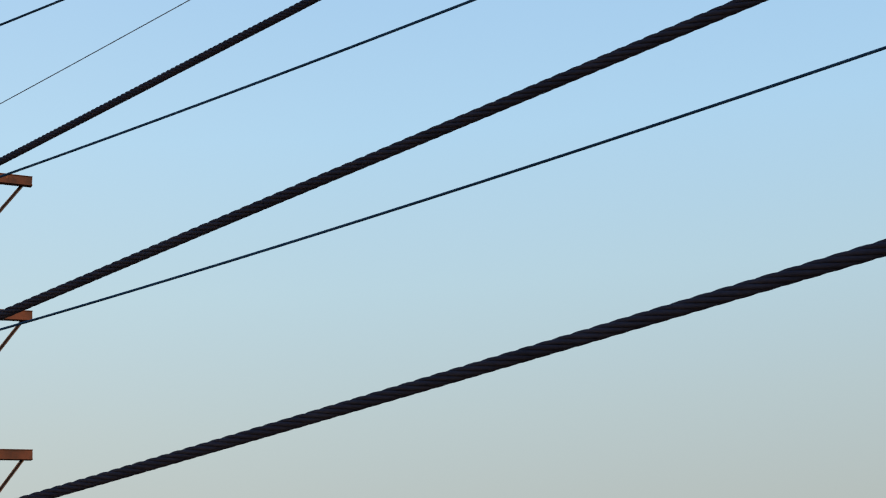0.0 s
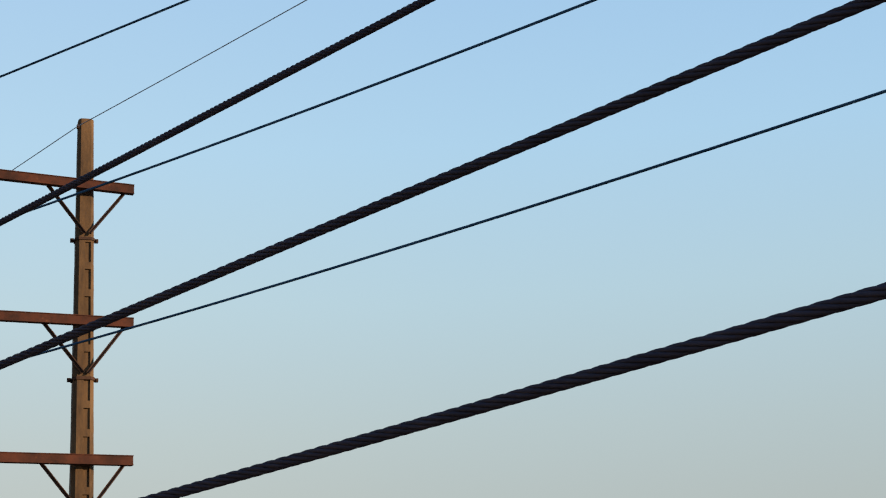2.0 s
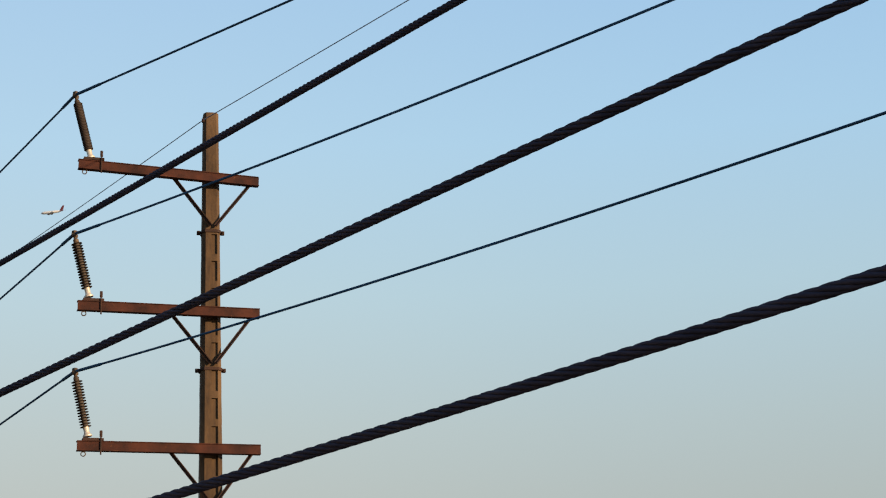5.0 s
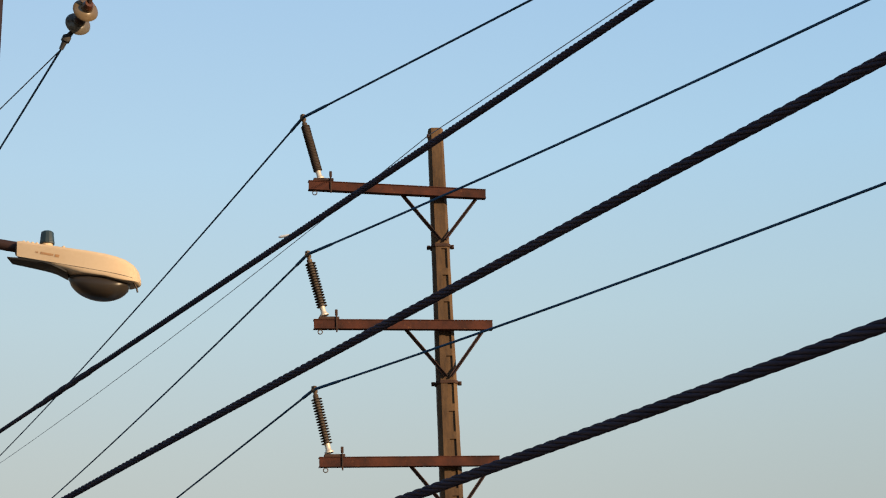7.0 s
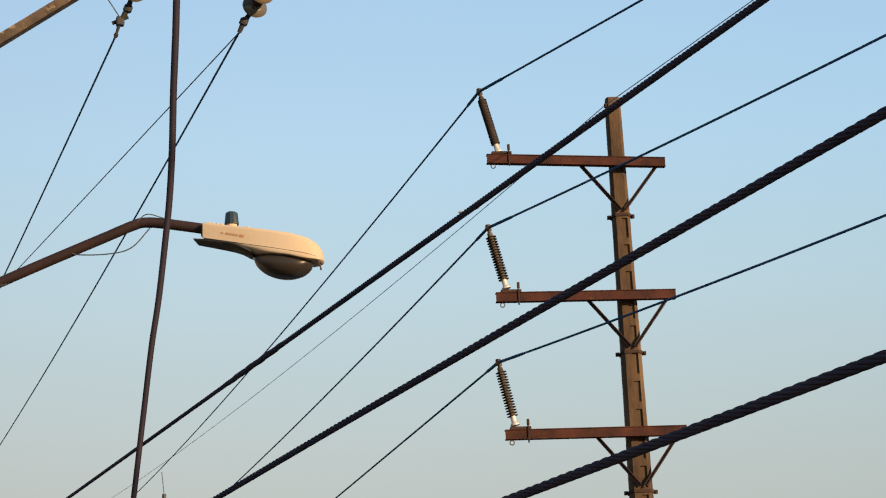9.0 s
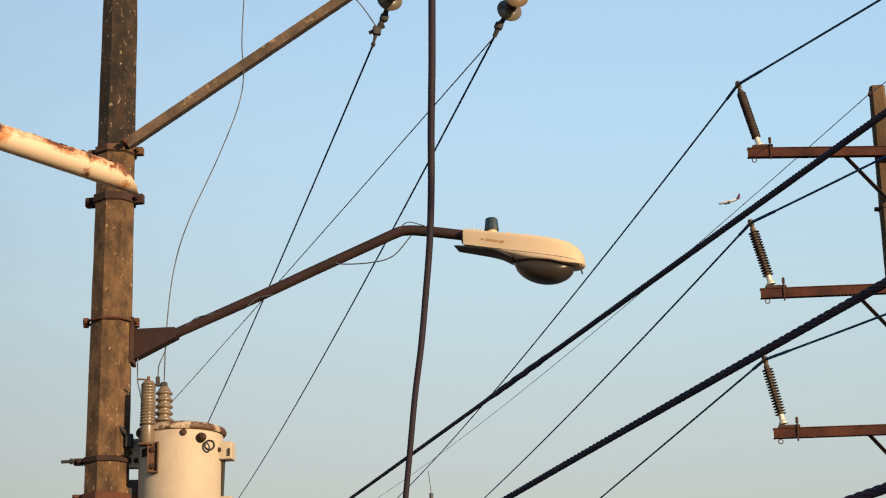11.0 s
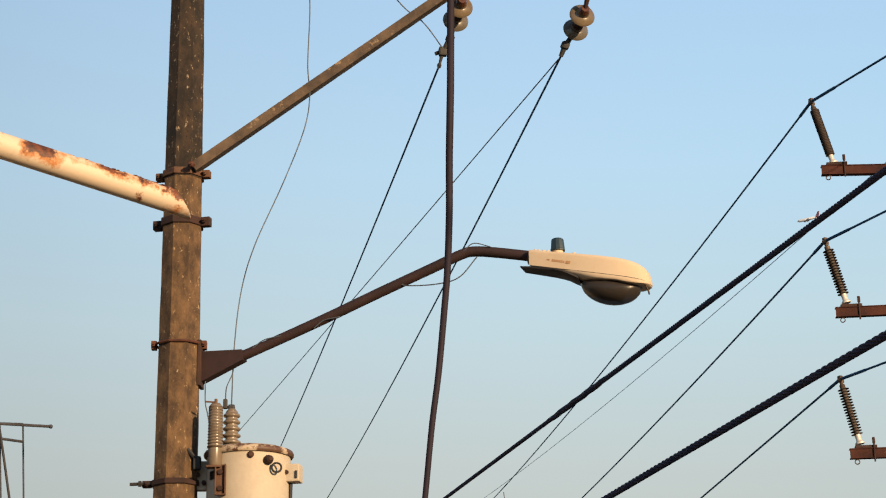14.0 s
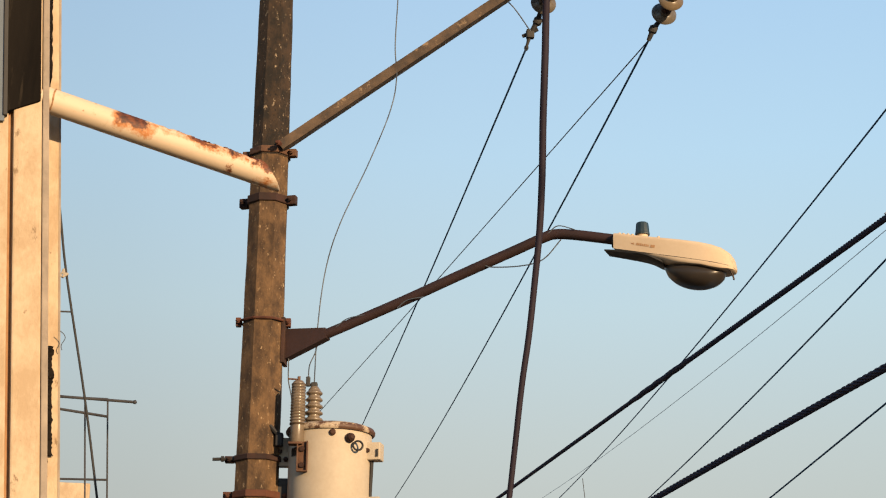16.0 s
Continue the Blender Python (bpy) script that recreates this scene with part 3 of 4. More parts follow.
# ---- insulator strings on the near crossarm ----
def string(pts, label):
    pts = [W(*p) for p in pts]
    e = thing("insulator_string", pts[0], label, "insulator", "crossarm insulators")
    axis = (pts[2] - pts[1]).normalized()
    for i, c in enumerate((pts[1], pts[2])):
        bm = new_bm()
        lathe(bm, c, axis, [(0.0, -0.055), (0.04, -0.055), (0.045, -0.02), (0.085, -0.005), (0.095, 0.012), (0.090, 0.022), (0.07, 0.018), (0.06, 0.03), (0.05, 0.018), (0.035, 0.03), (0.02, 0.055), (0, 0.055)], 28)
        bell = part("bell", bm, (BELL_BROWN, BELL_GREY)[i], e, ("tan glazed porcelain disc", "grey-tan glazed porcelain disc")[i], 40)
        bm = new_bm()
        lathe(bm, c, axis, [(0.0, -0.085), (0.03, -0.085), (0.042, -0.05), (0.042, -0.03), (0.0, -0.03)], 16)
        part("cap", bm, RUST_DARK if i else PORCELAIN_BROWN, bell)
    bm = new_bm()
    sweep(bm, [pts[0] + Vector((0, 0, 0.06)), pts[0], pts[1] - axis * 0.07], [0.018, 0.02, 0.016], 8)
    part("hook", bm, BAND_DARK, e)
    bm = new_bm()
    sweep(bm, [pts[2] + axis * 0.05, pts[3], pts[4]], [0.014, 0.022, 0.016], 8)
    lathe(bm, pts[3] - axis * 0.025, axis, [(0.018, 0), (0.034, 0.01), (0.034, 0.045), (0.018, 0.055)], 8)
    part("clevis", bm, LAMP_DARK, e)
    if len(pts) > 5:
        bm = new_bm()
        box(bm, pts[4], (0.06, 0.05, 0.07), yaw(25), 0.012)
        sweep(bm, [pts[4] + Vector((-0.06, 0, -0.01)), pts[4] + Vector((0.06, 0, 0.03))], 0.014, 6)
        sweep(bm, [pts[4], pts[4].lerp(pts[5], 0.55), pts[5]], [0.018, 0.012, 0.009], 8)
        sweep(bm, [pts[5] + Vector((0.012 * math.cos(u), 0, 0.018 * math.sin(u))) for u in [2 * math.pi * i / 12 for i in range(13)]], 0.006, 6)
        part("clamp", bm, LAMP_DARK, e)
    return e


STR_L = ((-3.27, 11.70, 5.80), (-3.322, 11.82, 5.728), (-3.405, 11.98, 5.700), (-3.473, 12.05, 5.590), (-3.537, 12.07, 5.502), (-3.570, 12.08, 5.400))
STR_R = ((-2.43, 12.08, 5.79), (-2.504, 12.20, 5.696), (-2.592, 12.36, 5.664), (-2.684, 12.38, 5.553), (-2.726, 12.40, 5.478))
string(STR_L, "two-disc porcelain insulator string with a wire clamp")
string(STR_R, "two-disc porcelain insulator string at the arm's end")
wire("service_line", STR_L[5], 26.53, 90, 0.008, WIRE, "dark wire strained from a porcelain insulator string", 0.08, 0.0018)
wire("service_line", STR_R[4], 25.2, 90, 0.009, WIRE, "dark wire strained from a porcelain insulator string", 0.09, 0.005)
wire("tie_wire", STR_R[4], 33.18, 60, 0.005, WIRE_GREY, "thin grey wire tied at an insulator string", 0.022, 0.0)


def loose_wire(pts, radius, mat, label):
    e = thing("jumper_wire", W(*pts[0]), label, "wire", "jumper wires")
    bm = new_bm()
    sweep(bm, smooth_line([W(*p) for p in pts]), radius, 6)
    part("conductor", bm, mat, e, "", 60)
    return e


loose_wire([(-4.26, 11.19, 5.95), (-4.239, 11.181, 5.575), (-4.252, 11.177, 5.144), (-4.239, 11.182, 4.89), (-4.275, 11.158, 4.638), (-4.402, 11.109, 4.264), (-4.576, 11.045, 3.824), (-4.70, 11.11, 3.529), (-4.732, 11.08, 3.13), (-4.703, 10.985, 2.70)], 0.0045, WIRE_GREY, "slack grey jumper wire feeding the transformer bushing")
loose_wire([(-4.728, 11.08, 3.09), (-4.722, 11.04, 2.95), (-4.742, 10.99, 2.84), (-4.738, 10.966, 2.74)], 0.004, WIRE_GREY, "thin grey lead joined to the bushing terminal")
loose_wire([(-4.93, 11.08, 3.11), (-4.905, 11.01, 2.972), (-4.896, 10.992, 2.814), (-4.891, 10.99, 2.738), (-4.875, 10.985, 2.68), (-4.80, 10.90, 2.50)], 0.004, WIRE_GREY, "short grey lead beside the pole")
loose_wire([(-3.86, 11.58, 5.92), (-3.736, 11.786, 5.762), (-3.6, 11.829, 5.634), (-3.511, 11.99, 5.49)], 0.0045, WIRE_GREY, "short grey jumper from crossarm to wire clamp")

# ---- transformer ----
TX, TY, T_TOP = -4.615, 11.08, 2.412
T_R = 0.272
tr = thing("transformer", W(TX, TY, 1.45), "dull white pole-mounted transformer tank with rusty lid rim", "transformer")
bm = new_bm()
lathe(bm, W(TX, TY, 1.45), (0, 0, 1), [(0.0, 0), (T_R - 0.03, 0), (T_R, 0.03), (T_R, T_TOP - 1.45 - 0.06), (T_R - 0.004, T_TOP - 1.45)], 56)
part("tank", bm, TANK_PAINT, tr, "dull white enamelled tank", 40)
bm = new_bm()
lathe(bm, W(TX, TY, T_TOP - 0.035), (0, 0, 1), [(T_R - 0.01, 0), (T_R + 0.012, -0.006), (T_R + 0.021, 0.004), (T_R + 0.022, 0.018), (T_R + 0.012, 0.034), (T_R - 0.03, 0.05), (T_R - 0.10, 0.062), (0, 0.068)], 56)
part("lid", bm, material("rust_streaked_lid", (0.32, 0.24, 0.16), (0.42, 0.34, 0.25), 0.6, 0, 40, 5, 0.3, (0.075, 0.034, 0.018), 0.48, 9), tr, "rust-streaked lid rim", 40)


def bushing(x, y, z, n, h, r_core, r_shed, mat, name, label):
    bm = new_bm()
    prof = [(0, 0), (r_shed, 0)]
    for i in range(n):
        a = h * i / n
        w = h / n
        rr = r_shed * (1 - 0.14 * i / n)
        prof += [(r_core, a + 0.12 * w), (rr * 0.93, a + 0.26 * w), (rr, a + 0.40 * w), (rr * 0.99, a + 0.54 * w), (rr * 0.9, a + 0.66 * w), (r_core * 1.06, a + 0.80 * w), (r_core, a + 0.97 * w)]
    prof += [(r_core, h), (r_core * 0.6, h + 0.02), (0, h + 0.02)]
    lathe(bm, W(x, y, z), (0, 0, 1), prof, 22)
    return part(name, bm, mat, tr, label, 35)


b1 = bushing(-4.697, 10.98, 2.445, 5, 0.222, 0.040, 0.062, PORCELAIN, "bushing", "grey ribbed porcelain bushing")
bm = new_bm()
box(bm, W(-4.70, 10.98, 2.695), (0.045, 0.04, 0.045), yaw(20), 0.010)
box(bm, W(-4.738, 10.965, 2.722), (0.028, 0.03, 0.065), yaw(20), 0.006)
box(bm, W(-4.72, 10.972, 2.70), (0.05, 0.02, 0.018), yaw(20), 0.004)
part("terminal", bm, LAMP_DARK, b1)
b2 = bushing(-4.730, 10.80, 2.40, 14, 0.27, 0.045, 0.053, PORCELAIN, "arrester", "pale ribbed surge arrester")
bm = new_bm()
lathe(bm, W(-4.730, 10.80, 2.28), (0, 0, 1), [(0.040, 0), (0.045, 0.01), (0.045, 0.115), (0.052, 0.12)], 18)
part("base_cap", bm, PORCELAIN, b2, "", 35)
bm = new_bm()
lathe(bm, W(-4.730, 10.80, 2.67), (0, 0, 1), [(0.040, 0), (0.034, 0.015), (0.010, 0.022), (0.010, 0.05)], 10)
sweep(bm, [W(-4.737, 10.80, 2.70), W(-4.80, 10.78, 2.705)], 0.006, 6)
part("terminal", bm, BAND_TAN, b2)
# rusty arrester bracket on the tank
bm = new_bm()
box(bm, W(-4.690, 10.805, 2.19), (0.068, 0.012, 0.20), yaw(18), 0.004)
box(bm, W(-4.735, 10.79, 2.275), (0.09, 0.08, 0.014), yaw(18), 0.003)
for side in (-1, 1):
    box(bm, W(-4.690, 10.805, 2.19) + yaw(18) @ Vector((side * 0.031, -0.018, 0)), (0.008, 0.030, 0.20), yaw(18), 0.002)
box(bm, W(-4.690, 10.805, 2.094) + yaw(18) @ Vector((0, -0.018, 0)), (0.068, 0.030, 0.008), yaw(18), 0.002)
br = part("bracket", bm, BAND_TAN, tr, "rusty bracket channel")
for dz in (0.05, -0.055):
    bm = new_bm()
    lathe(bm, W(-4.688, 10.80, 2.19 + dz), (0.1, -1, 0), [(0.018, 0), (0.018, 0.018)], 6)
    part("bolt", bm, RUST_DARK, br)
for dz, n in ((2.255, "lug"), (1.90, "lug")):
    bm = new_bm()
    box(bm, W(TX + 0.275, TY + 0.03, dz), (0.15, 0.11, 0.115), yaw(8), 0.008)
    lug = part(n, bm, TANK_PAINT, tr)
    bm = new_bm()
    lathe(bm, W(TX + 0.275, TY - 0.025, dz + 0.003), (0.14, -0.99, 0), [(0.015, 0), (0.015, 0.012)], 10)
    part("bolt", bm, RUST_DARK, lug)
    bm = new_bm()
    box(bm, W(TX + 0.340, TY - 0.022, dz - 0.014), (0.014, 0.012, 0.05), yaw(8), 0.004)
    part("slot", bm, LAMP_DARK, lug, "dark keyhole slot")
bm = new_bm()
sweep(bm, [W(TX + 0.285, TY + 0.03, 2.21), W(TX + 0.275, TY + 0.03, 1.94)], 0.012, 8)
part("strap_rod", bm, LAMP_DARK, tr)
for dz in (2.26, 1.72):
    bm = new_bm()
    box(bm, W(-4.915, 10.985, dz), (0.15, 0.07, 0.19), yaw(22), 0.006)
    hg = part("hanger", bm, TANK_PAINT, tr, "grey-white mounting bracket")
    bm = new_bm()
    lathe(bm, W(-4.91, 10.94, dz), (0.38, -0.92, 0), [(0.014, 0), (0.014, 0.016)], 8)
    part("bolt", bm, RUST_DARK, hg)
bm = new_bm()
lathe(bm, W(-4.412, 10.905, 2.315), (0.7, -0.72, 0), [(0.028, 0), (0.032, 0.02), (0.024, 0.05), (0.012, 0.065)], 12)
gnd = part("valve", bm, RUST_DARK, tr, "dark fitting under the rim")
bm = new_bm()
c = W(-4.352, 10.915, 2.265)
sweep(bm, [c + Vector((0.028 * math.cos(u), 0.012 * math.cos(u), 0.030 * math.sin(u))) for u in [2 * math.pi * i / 18 for i in range(19)]], 0.007, 6)
part("ring", bm, LAMP_DARK, gnd)
bm = new_bm()
lathe(bm, W(-4.498, 10.836, 2.345), (0.38, -0.92, 0), [(0.02, 0), (0.022, 0.012), (0.012, 0.022)], 12)
part("plug", bm, RUST_DARK, tr)
bm = new_bm()
box(bm, W(-4.90, 10.90, 2.33), (0.05, 0.06, 0.09), yaw(20), 0.012)
sweep(bm, [W(-4.90, 10.88, 2.36), W(-4.955, 10.86, 2.42)], 0.014, 6)
part("fuse_clamp", bm, LAMP_DARK, tr)
bm = new_bm()
for i in range(5):
    box(bm, W(-4.795 + 0.012 * i, 10.872 - 0.010 * i, 2.235), (0.007, 0.004, 0.055), yaw(-45))
part("marking", bm, LAMP_DARK, tr, "faded illegible stencilled marking")
bm = new_bm()
box(bm, W(-4.93, 11.02, 1.98), (0.14, 0.16, 0.22), yaw(20), 0.03)
part("junction_box", bm, LAMP_DARK, tr)

# ---- street lamp ----
LY = 11.0
LN = (-2.672, 3.50)   # neck of the lamp head
lamp = thing("street_lamp", W(-4.90, LY, 3.0), "cream cobra-head street lamp on a rusty bracket arm", "street lamp")
arm_pts = smooth_line([W(-4.74, LY, 3.01), W(-4.465, LY, 3.102), W(-4.067, LY, 3.238), W(-3.674, LY, 3.381), W(-3.30, LY, 3.513)], 6)
bend = smooth_line([W(-3.30, LY, 3.513), W(-3.12, LY, 3.577), W(-3.04, LY, 3.590), W(-2.90, LY, 3.570), W(-2.60, LY, 3.505)], 6)
bm = new_bm()
sweep(bm, arm_pts + bend[1:], 0.034, 14)
part("arm", bm, LAMP_ARM, lamp, "rusty brown tubular bracket arm", 50)
for cx, cz, ln in ((-4.45, 3.118, 0.10), (-4.03, 3.21, 0.09), (-3.0, 3.622, 0.09)):
    bm = new_bm()
    sweep(bm, smooth_line([W(cx - ln, LY - 0.03, cz - 0.36 * ln), W(cx - 0.02, LY - 0.035, cz + 0.012), W(cx + ln, LY - 0.03, cz + (0.30 if cx < -3.5 else -0.25) * ln)], 6), 0.0035, 6)
    part("lead", bm, WIRE_GREY, lamp)
# tapering gusset between the pole plate and the tube
bm = new_bm()
g = [(-4.935, 3.095), (-4.935, 2.885), (-4.90, 2.895), (-4.62, 3.012), (-4.63, 3.082)]
front = [bm.verts.new(W(x, LY - 0.036, z)) for x, z in g]
rear = [bm.verts.new(W(x, LY + 0.036, z)) for x, z in g]
bm.faces.new(front[::-1])
bm.faces.new(rear)
for i in range(5):
    bm.faces.new((front[i], front[(i + 1) % 5], rear[(i + 1) % 5], rear[i]))
part("gusset", bm, LAMP_ARM, lamp, "rusty triangular gusset plate")
bm = new_bm()
box(bm, W(-4.932, LY - 0.01, 3.01), (0.026, 0.15, 0.31), yaw(15), 0.004)
part("pole_plate", bm, RUST_DARK, lamp)


def loft(bm, stations, seg=20, power=2.6):
    """Rounded sections (x, top, bottom, half width) joined along x."""
    rings = []
    for x, zt, zb, hw in stations:
        ring = []
        for k in range(seg):
            a = 2 * math.pi * k / seg
            c, s = math.cos(a), math.sin(a)
            ring.append(bm.verts.new(W(LN[0] + 0.024 + 0.956 * x, LY + hw * math.copysign(abs(c) ** (2 / power), c), LN[1] + (zt + zb) / 2 + (zt - zb) / 2 * math.copysign(abs(s) ** (2 / power), s))))
        rings.append(ring)
    for a, b in zip(rings, rings[1:]):
        for k in range(seg):
            bm.faces.new((a[k], a[(k + 1) % seg], b[(k + 1) % seg], b[k]))
    bm.faces.new(rings[0])
    bm.faces.new(rings[-1][::-1])
    return bm


def moulded(bm, stations, seg=7):
    """Boxy sections (x, top, bottom, half width at top, half width at bottom, corner) joined along x: flat sides, rounded upper corners."""
    rings = []
    for x, zt, zb, hw, hb, c in stations:
        side = [(-hb, zb), (-hw, (zt + zb) / 2 if zt - zb > 2 * c else zb + (zt - zb) * 0.3)]
        side += [(-hw + c * (1 - math.cos(a)), zt - c * (1 - math.sin(a))) for a in [math.pi / 2 * i / seg for i in range(seg + 1)]]
        ring = side + [(0, zt + 0.006)] + [(-yy, zz) for yy, zz in reversed(side)] + [(0, zb)]
        rings.append([bm.verts.new(W(LN[0] + x, LY + yy, LN[1] + zz)) for yy, zz in ring])
    n = len(rings[0])
    for a, b in zip(rings, rings[1:]):
        for k in range(n):
            bm.faces.new((a[k], a[(k + 1) % n], b[(k + 1) % n], b[k]))
    bm.faces.new(rings[0])
    bm.faces.new(rings[-1][::-1])
    return bm


HEAD = ((0.026, 0.041, -0.063, 0.078), (0.057, 0.036, -0.074, 0.084), (0.149, 0.013, -0.098, 0.096), (0.246, -0.009, -0.122, 0.108), (0.343, -0.030, -0.147, 0.118), (0.465, -0.056, -0.177, 0.128),
        (0.585, -0.083, -0.205, 0.130), (0.654, -0.103, -0.220, 0.124), (0.711, -0.124, -0.234, 0.108), (0.753, -0.152, -0.243, 0.085), (0.777, -0.188, -0.249, 0.058), (0.787, -0.230, -0.256, 0.030))
bm = new_bm()
moulded(bm, [(x, zt, zb, hw, hw, min(0.022 + 0.03 * max(x - 0.4, 0), (zt - zb) * 0.6, hw * 0.7)) for x, zt, zb, hw in HEAD])
part("housing", bm, LAMP_PAINT, lamp, "cream painted upper housing", 35)
bm = new_bm()
rings = []
for x, zt, zb, hw, tuck in ((0.150, -0.1005, -0.1025, 0.097, 0.70), (0.201, -0.113, -0.121, 0.105, 0.75), (0.242, -0.123, -0.140, 0.110, 0.80), (0.289, -0.135, -0.170, 0.116, 0.80), (0.329, -0.145, -0.186, 0.121, 0.85), (0.366, -0.156, -0.194, 0.125, 0.60),
                            (0.405, -0.166, -0.200, 0.129, 0.25), (0.466, -0.180, -0.210, 0.132, 0.10), (0.586, -0.208, -0.232, 0.134, 0.06), (0.655, -0.224, -0.252, 0.128, 0.06), (0.712, -0.237, -0.262, 0.113, 0.06),
                            (0.752, -0.245, -0.262, 0.090, 0.06), (0.774, -0.248, -0.261, 0.062, 0.06), (0.785, -0.250, -0.259, 0.033, 0.06)):
    side = [(-hw * (1 - tuck * (1 - math.cos(q))), zt - (zt - zb) * math.sin(q)) for q in [math.pi / 2 * i / 7 for i in range(8)]]
    rings.append([bm.verts.new(W(LN[0] + x, LY + yy, LN[1] + zz)) for yy, zz in side + [(-yy, zz) for yy, zz in reversed(side)]])
for ra, rb in zip(rings, rings[1:]):
    for k in range(16):
        bm.faces.new((ra[k], rb[k], rb[(k + 1) % 16], ra[(k + 1) % 16]))
bm.faces.new(rings[0])
bm.faces.new(rings[-1][::-1])
bmesh.ops.recalc_face_normals(bm, faces=bm.faces)
part("lower_shell", bm, LAMP_PAINT, lamp, "cream lower shell round the lens", 50)
# near-black colour here holds the shade under the lamp's neck
bm = new_bm()
moulded(bm, [(-0.036, -0.062, -0.070, 0.070, 0.068, 0.002), (0.03, -0.073, -0.085, 0.080, 0.078, 0.002), (0.15, -0.102, -0.114, 0.098, 0.094, 0.002), (0.20, -0.114, -0.128, 0.108, 0.100, 0.002), (0.25, -0.130, -0.150, 0.113, 0.09, 0.002), (0.30, -0.150, -0.182, 0.110, 0.08, 0.002), (0.345, -0.175, -0.205, 0.10, 0.07, 0.002)], 3)
part("lower_casting", bm, LAMP_DARK, lamp, "underside casting behind the lens, its shade coloured near-black", 35)
bm = new_bm()
sweep(bm, [W(LN[0] + x, LY - hw - 0.0005, LN[1] + z) for x, z, hw in ((0.057, -0.0755, 0.085), (0.149, -0.0993, 0.097), (0.246, -0.1240, 0.109), (0.343, -0.1481, 0.119), (0.465, -0.1782, 0.129), (0.585, -0.2068, 0.131), (0.654, -0.2219, 0.125), (0.711, -0.2350, 0.109), (0.753, -0.2449, 0.086))], 0.0026, 6)
part("gasket", bm, LAMP_DARK, lamp, "dark gasket line")
bm = new_bm()
dome = []
for i in range(19):
    q = -0.995 + 1.99 * i / 18
    x, k = 0.531 + 0.196 * q, math.sqrt(1 - q * q)
    zl = -0.220 - 0.13 * 0.196 * q
    dome.append(((x - 0.024) / 0.956, zl + 0.030 * k, zl - 0.136 * k, 0.120 * k))
loft(bm, dome, 36, 2.0)
part("lens", bm, GLASS, lamp, "smoky bulging glass lens", 60)
bm = new_bm()
lathe(bm, W(LN[0] + 0.53, LY, LN[1] - 0.27), (1, 0, -0.2), [(0.0, -0.12), (0.02, -0.12), (0.04, -0.02), (0.04, 0.06), (0.0, 0.10)], 14)
part("bulb", bm, PORCELAIN, lamp, "", 40)
bm = new_bm()
lathe(bm, W(LN[0] + 0.197, LY, LN[1] + 0.002), (0, 0, 1), [(0.0, 0), (0.034, 0), (0.036, 0.030), (0.030, 0.032), (0.0, 0.032)], 20)
part("socket", bm, LAMP_PAINT, lamp, "cream photocell socket", 40)
bm = new_bm()
lathe(bm, W(LN[0] + 0.197, LY, LN[1] + 0.030), (0, 0, 1), [(0.0, 0), (0.047, 0.0), (0.048, 0.010), (0.046, 0.013), (0.041, 0.068), (0.038, 0.078), (0.030, 0.083), (0, 0.084)], 12)
part("photocell", bm, TEAL, lamp, "dark teal photocell cap", 25)
bm = new_bm()
sweep(bm, [W(LN[0] + 0.755, LY - 0.04, LN[1] - 0.262), W(LN[0] + 0.771, LY - 0.04, LN[1] - 0.298), W(LN[0] + 0.777, LY - 0.04, LN[1] - 0.325)], 0.006, 6)
part("latch", bm, GALV, lamp, "bent wire latch")
bm = new_bm()
lathe(bm, W(LN[0] + 0.006, LY, LN[1] + 0.006), (1, 0, -0.2), [(0.036, 0), (0.044, 0.004), (0.044, 0.026), (0.036, 0.03)], 16)
part("collar", bm, GALV, lamp, "", 40)
for i in range(5):
    bm = new_bm()
    x = (0.061, 0.086, 0.117, 0.144, 0.312)[i]
    lathe(bm, W(LN[0] + x, LY - 0.05, LN[1] + 0.030 - 0.19 * (x - 0.06)), (0, 0, 1), [(0.010, 0), (0.010, 0.010), (0.006, 0.014), (0, 0.015)], 8)
    part("screw", bm, LAMP_PAINT, lamp)
# illegible marking on the housing's side
bm = new_bm()
for x, wd, hh in ((0.153, 0.013, 0.006), (0.161, 0.006, 0.012), (0.185, 0.009, 0.015), (0.197, 0.009, 0.014), (0.209, 0.009, 0.015), (0.221, 0.009, 0.013), (0.233, 0.009, 0.015), (0.245, 0.009, 0.015), (0.257, 0.009, 0.013), (0.287, 0.028, 0.017)):
    hw = 0.0957 + (x - 0.15) * 0.118
    box(bm, W(LN[0] + x, LY - hw - 0.0005, LN[1] - 0.049 - 0.27 * (x - 0.153)), (wd, 0.003, hh), Matrix.Rotation(0.26, 3, "Y"))
part("marking", bm, REVEAL, lamp, "small illegible marking")
loose_wire([(-3.52, LY - 0.03, 3.44), (-3.491, LY - 0.02, 3.405), (-3.28, LY - 0.02, 3.392), (-3.127, LY - 0.02, 3.422), (-3.004, LY - 0.02, 3.545)], 0.004, WIRE_GREY, "slack thin lead under the lamp arm")


R_STRUT = 0.037


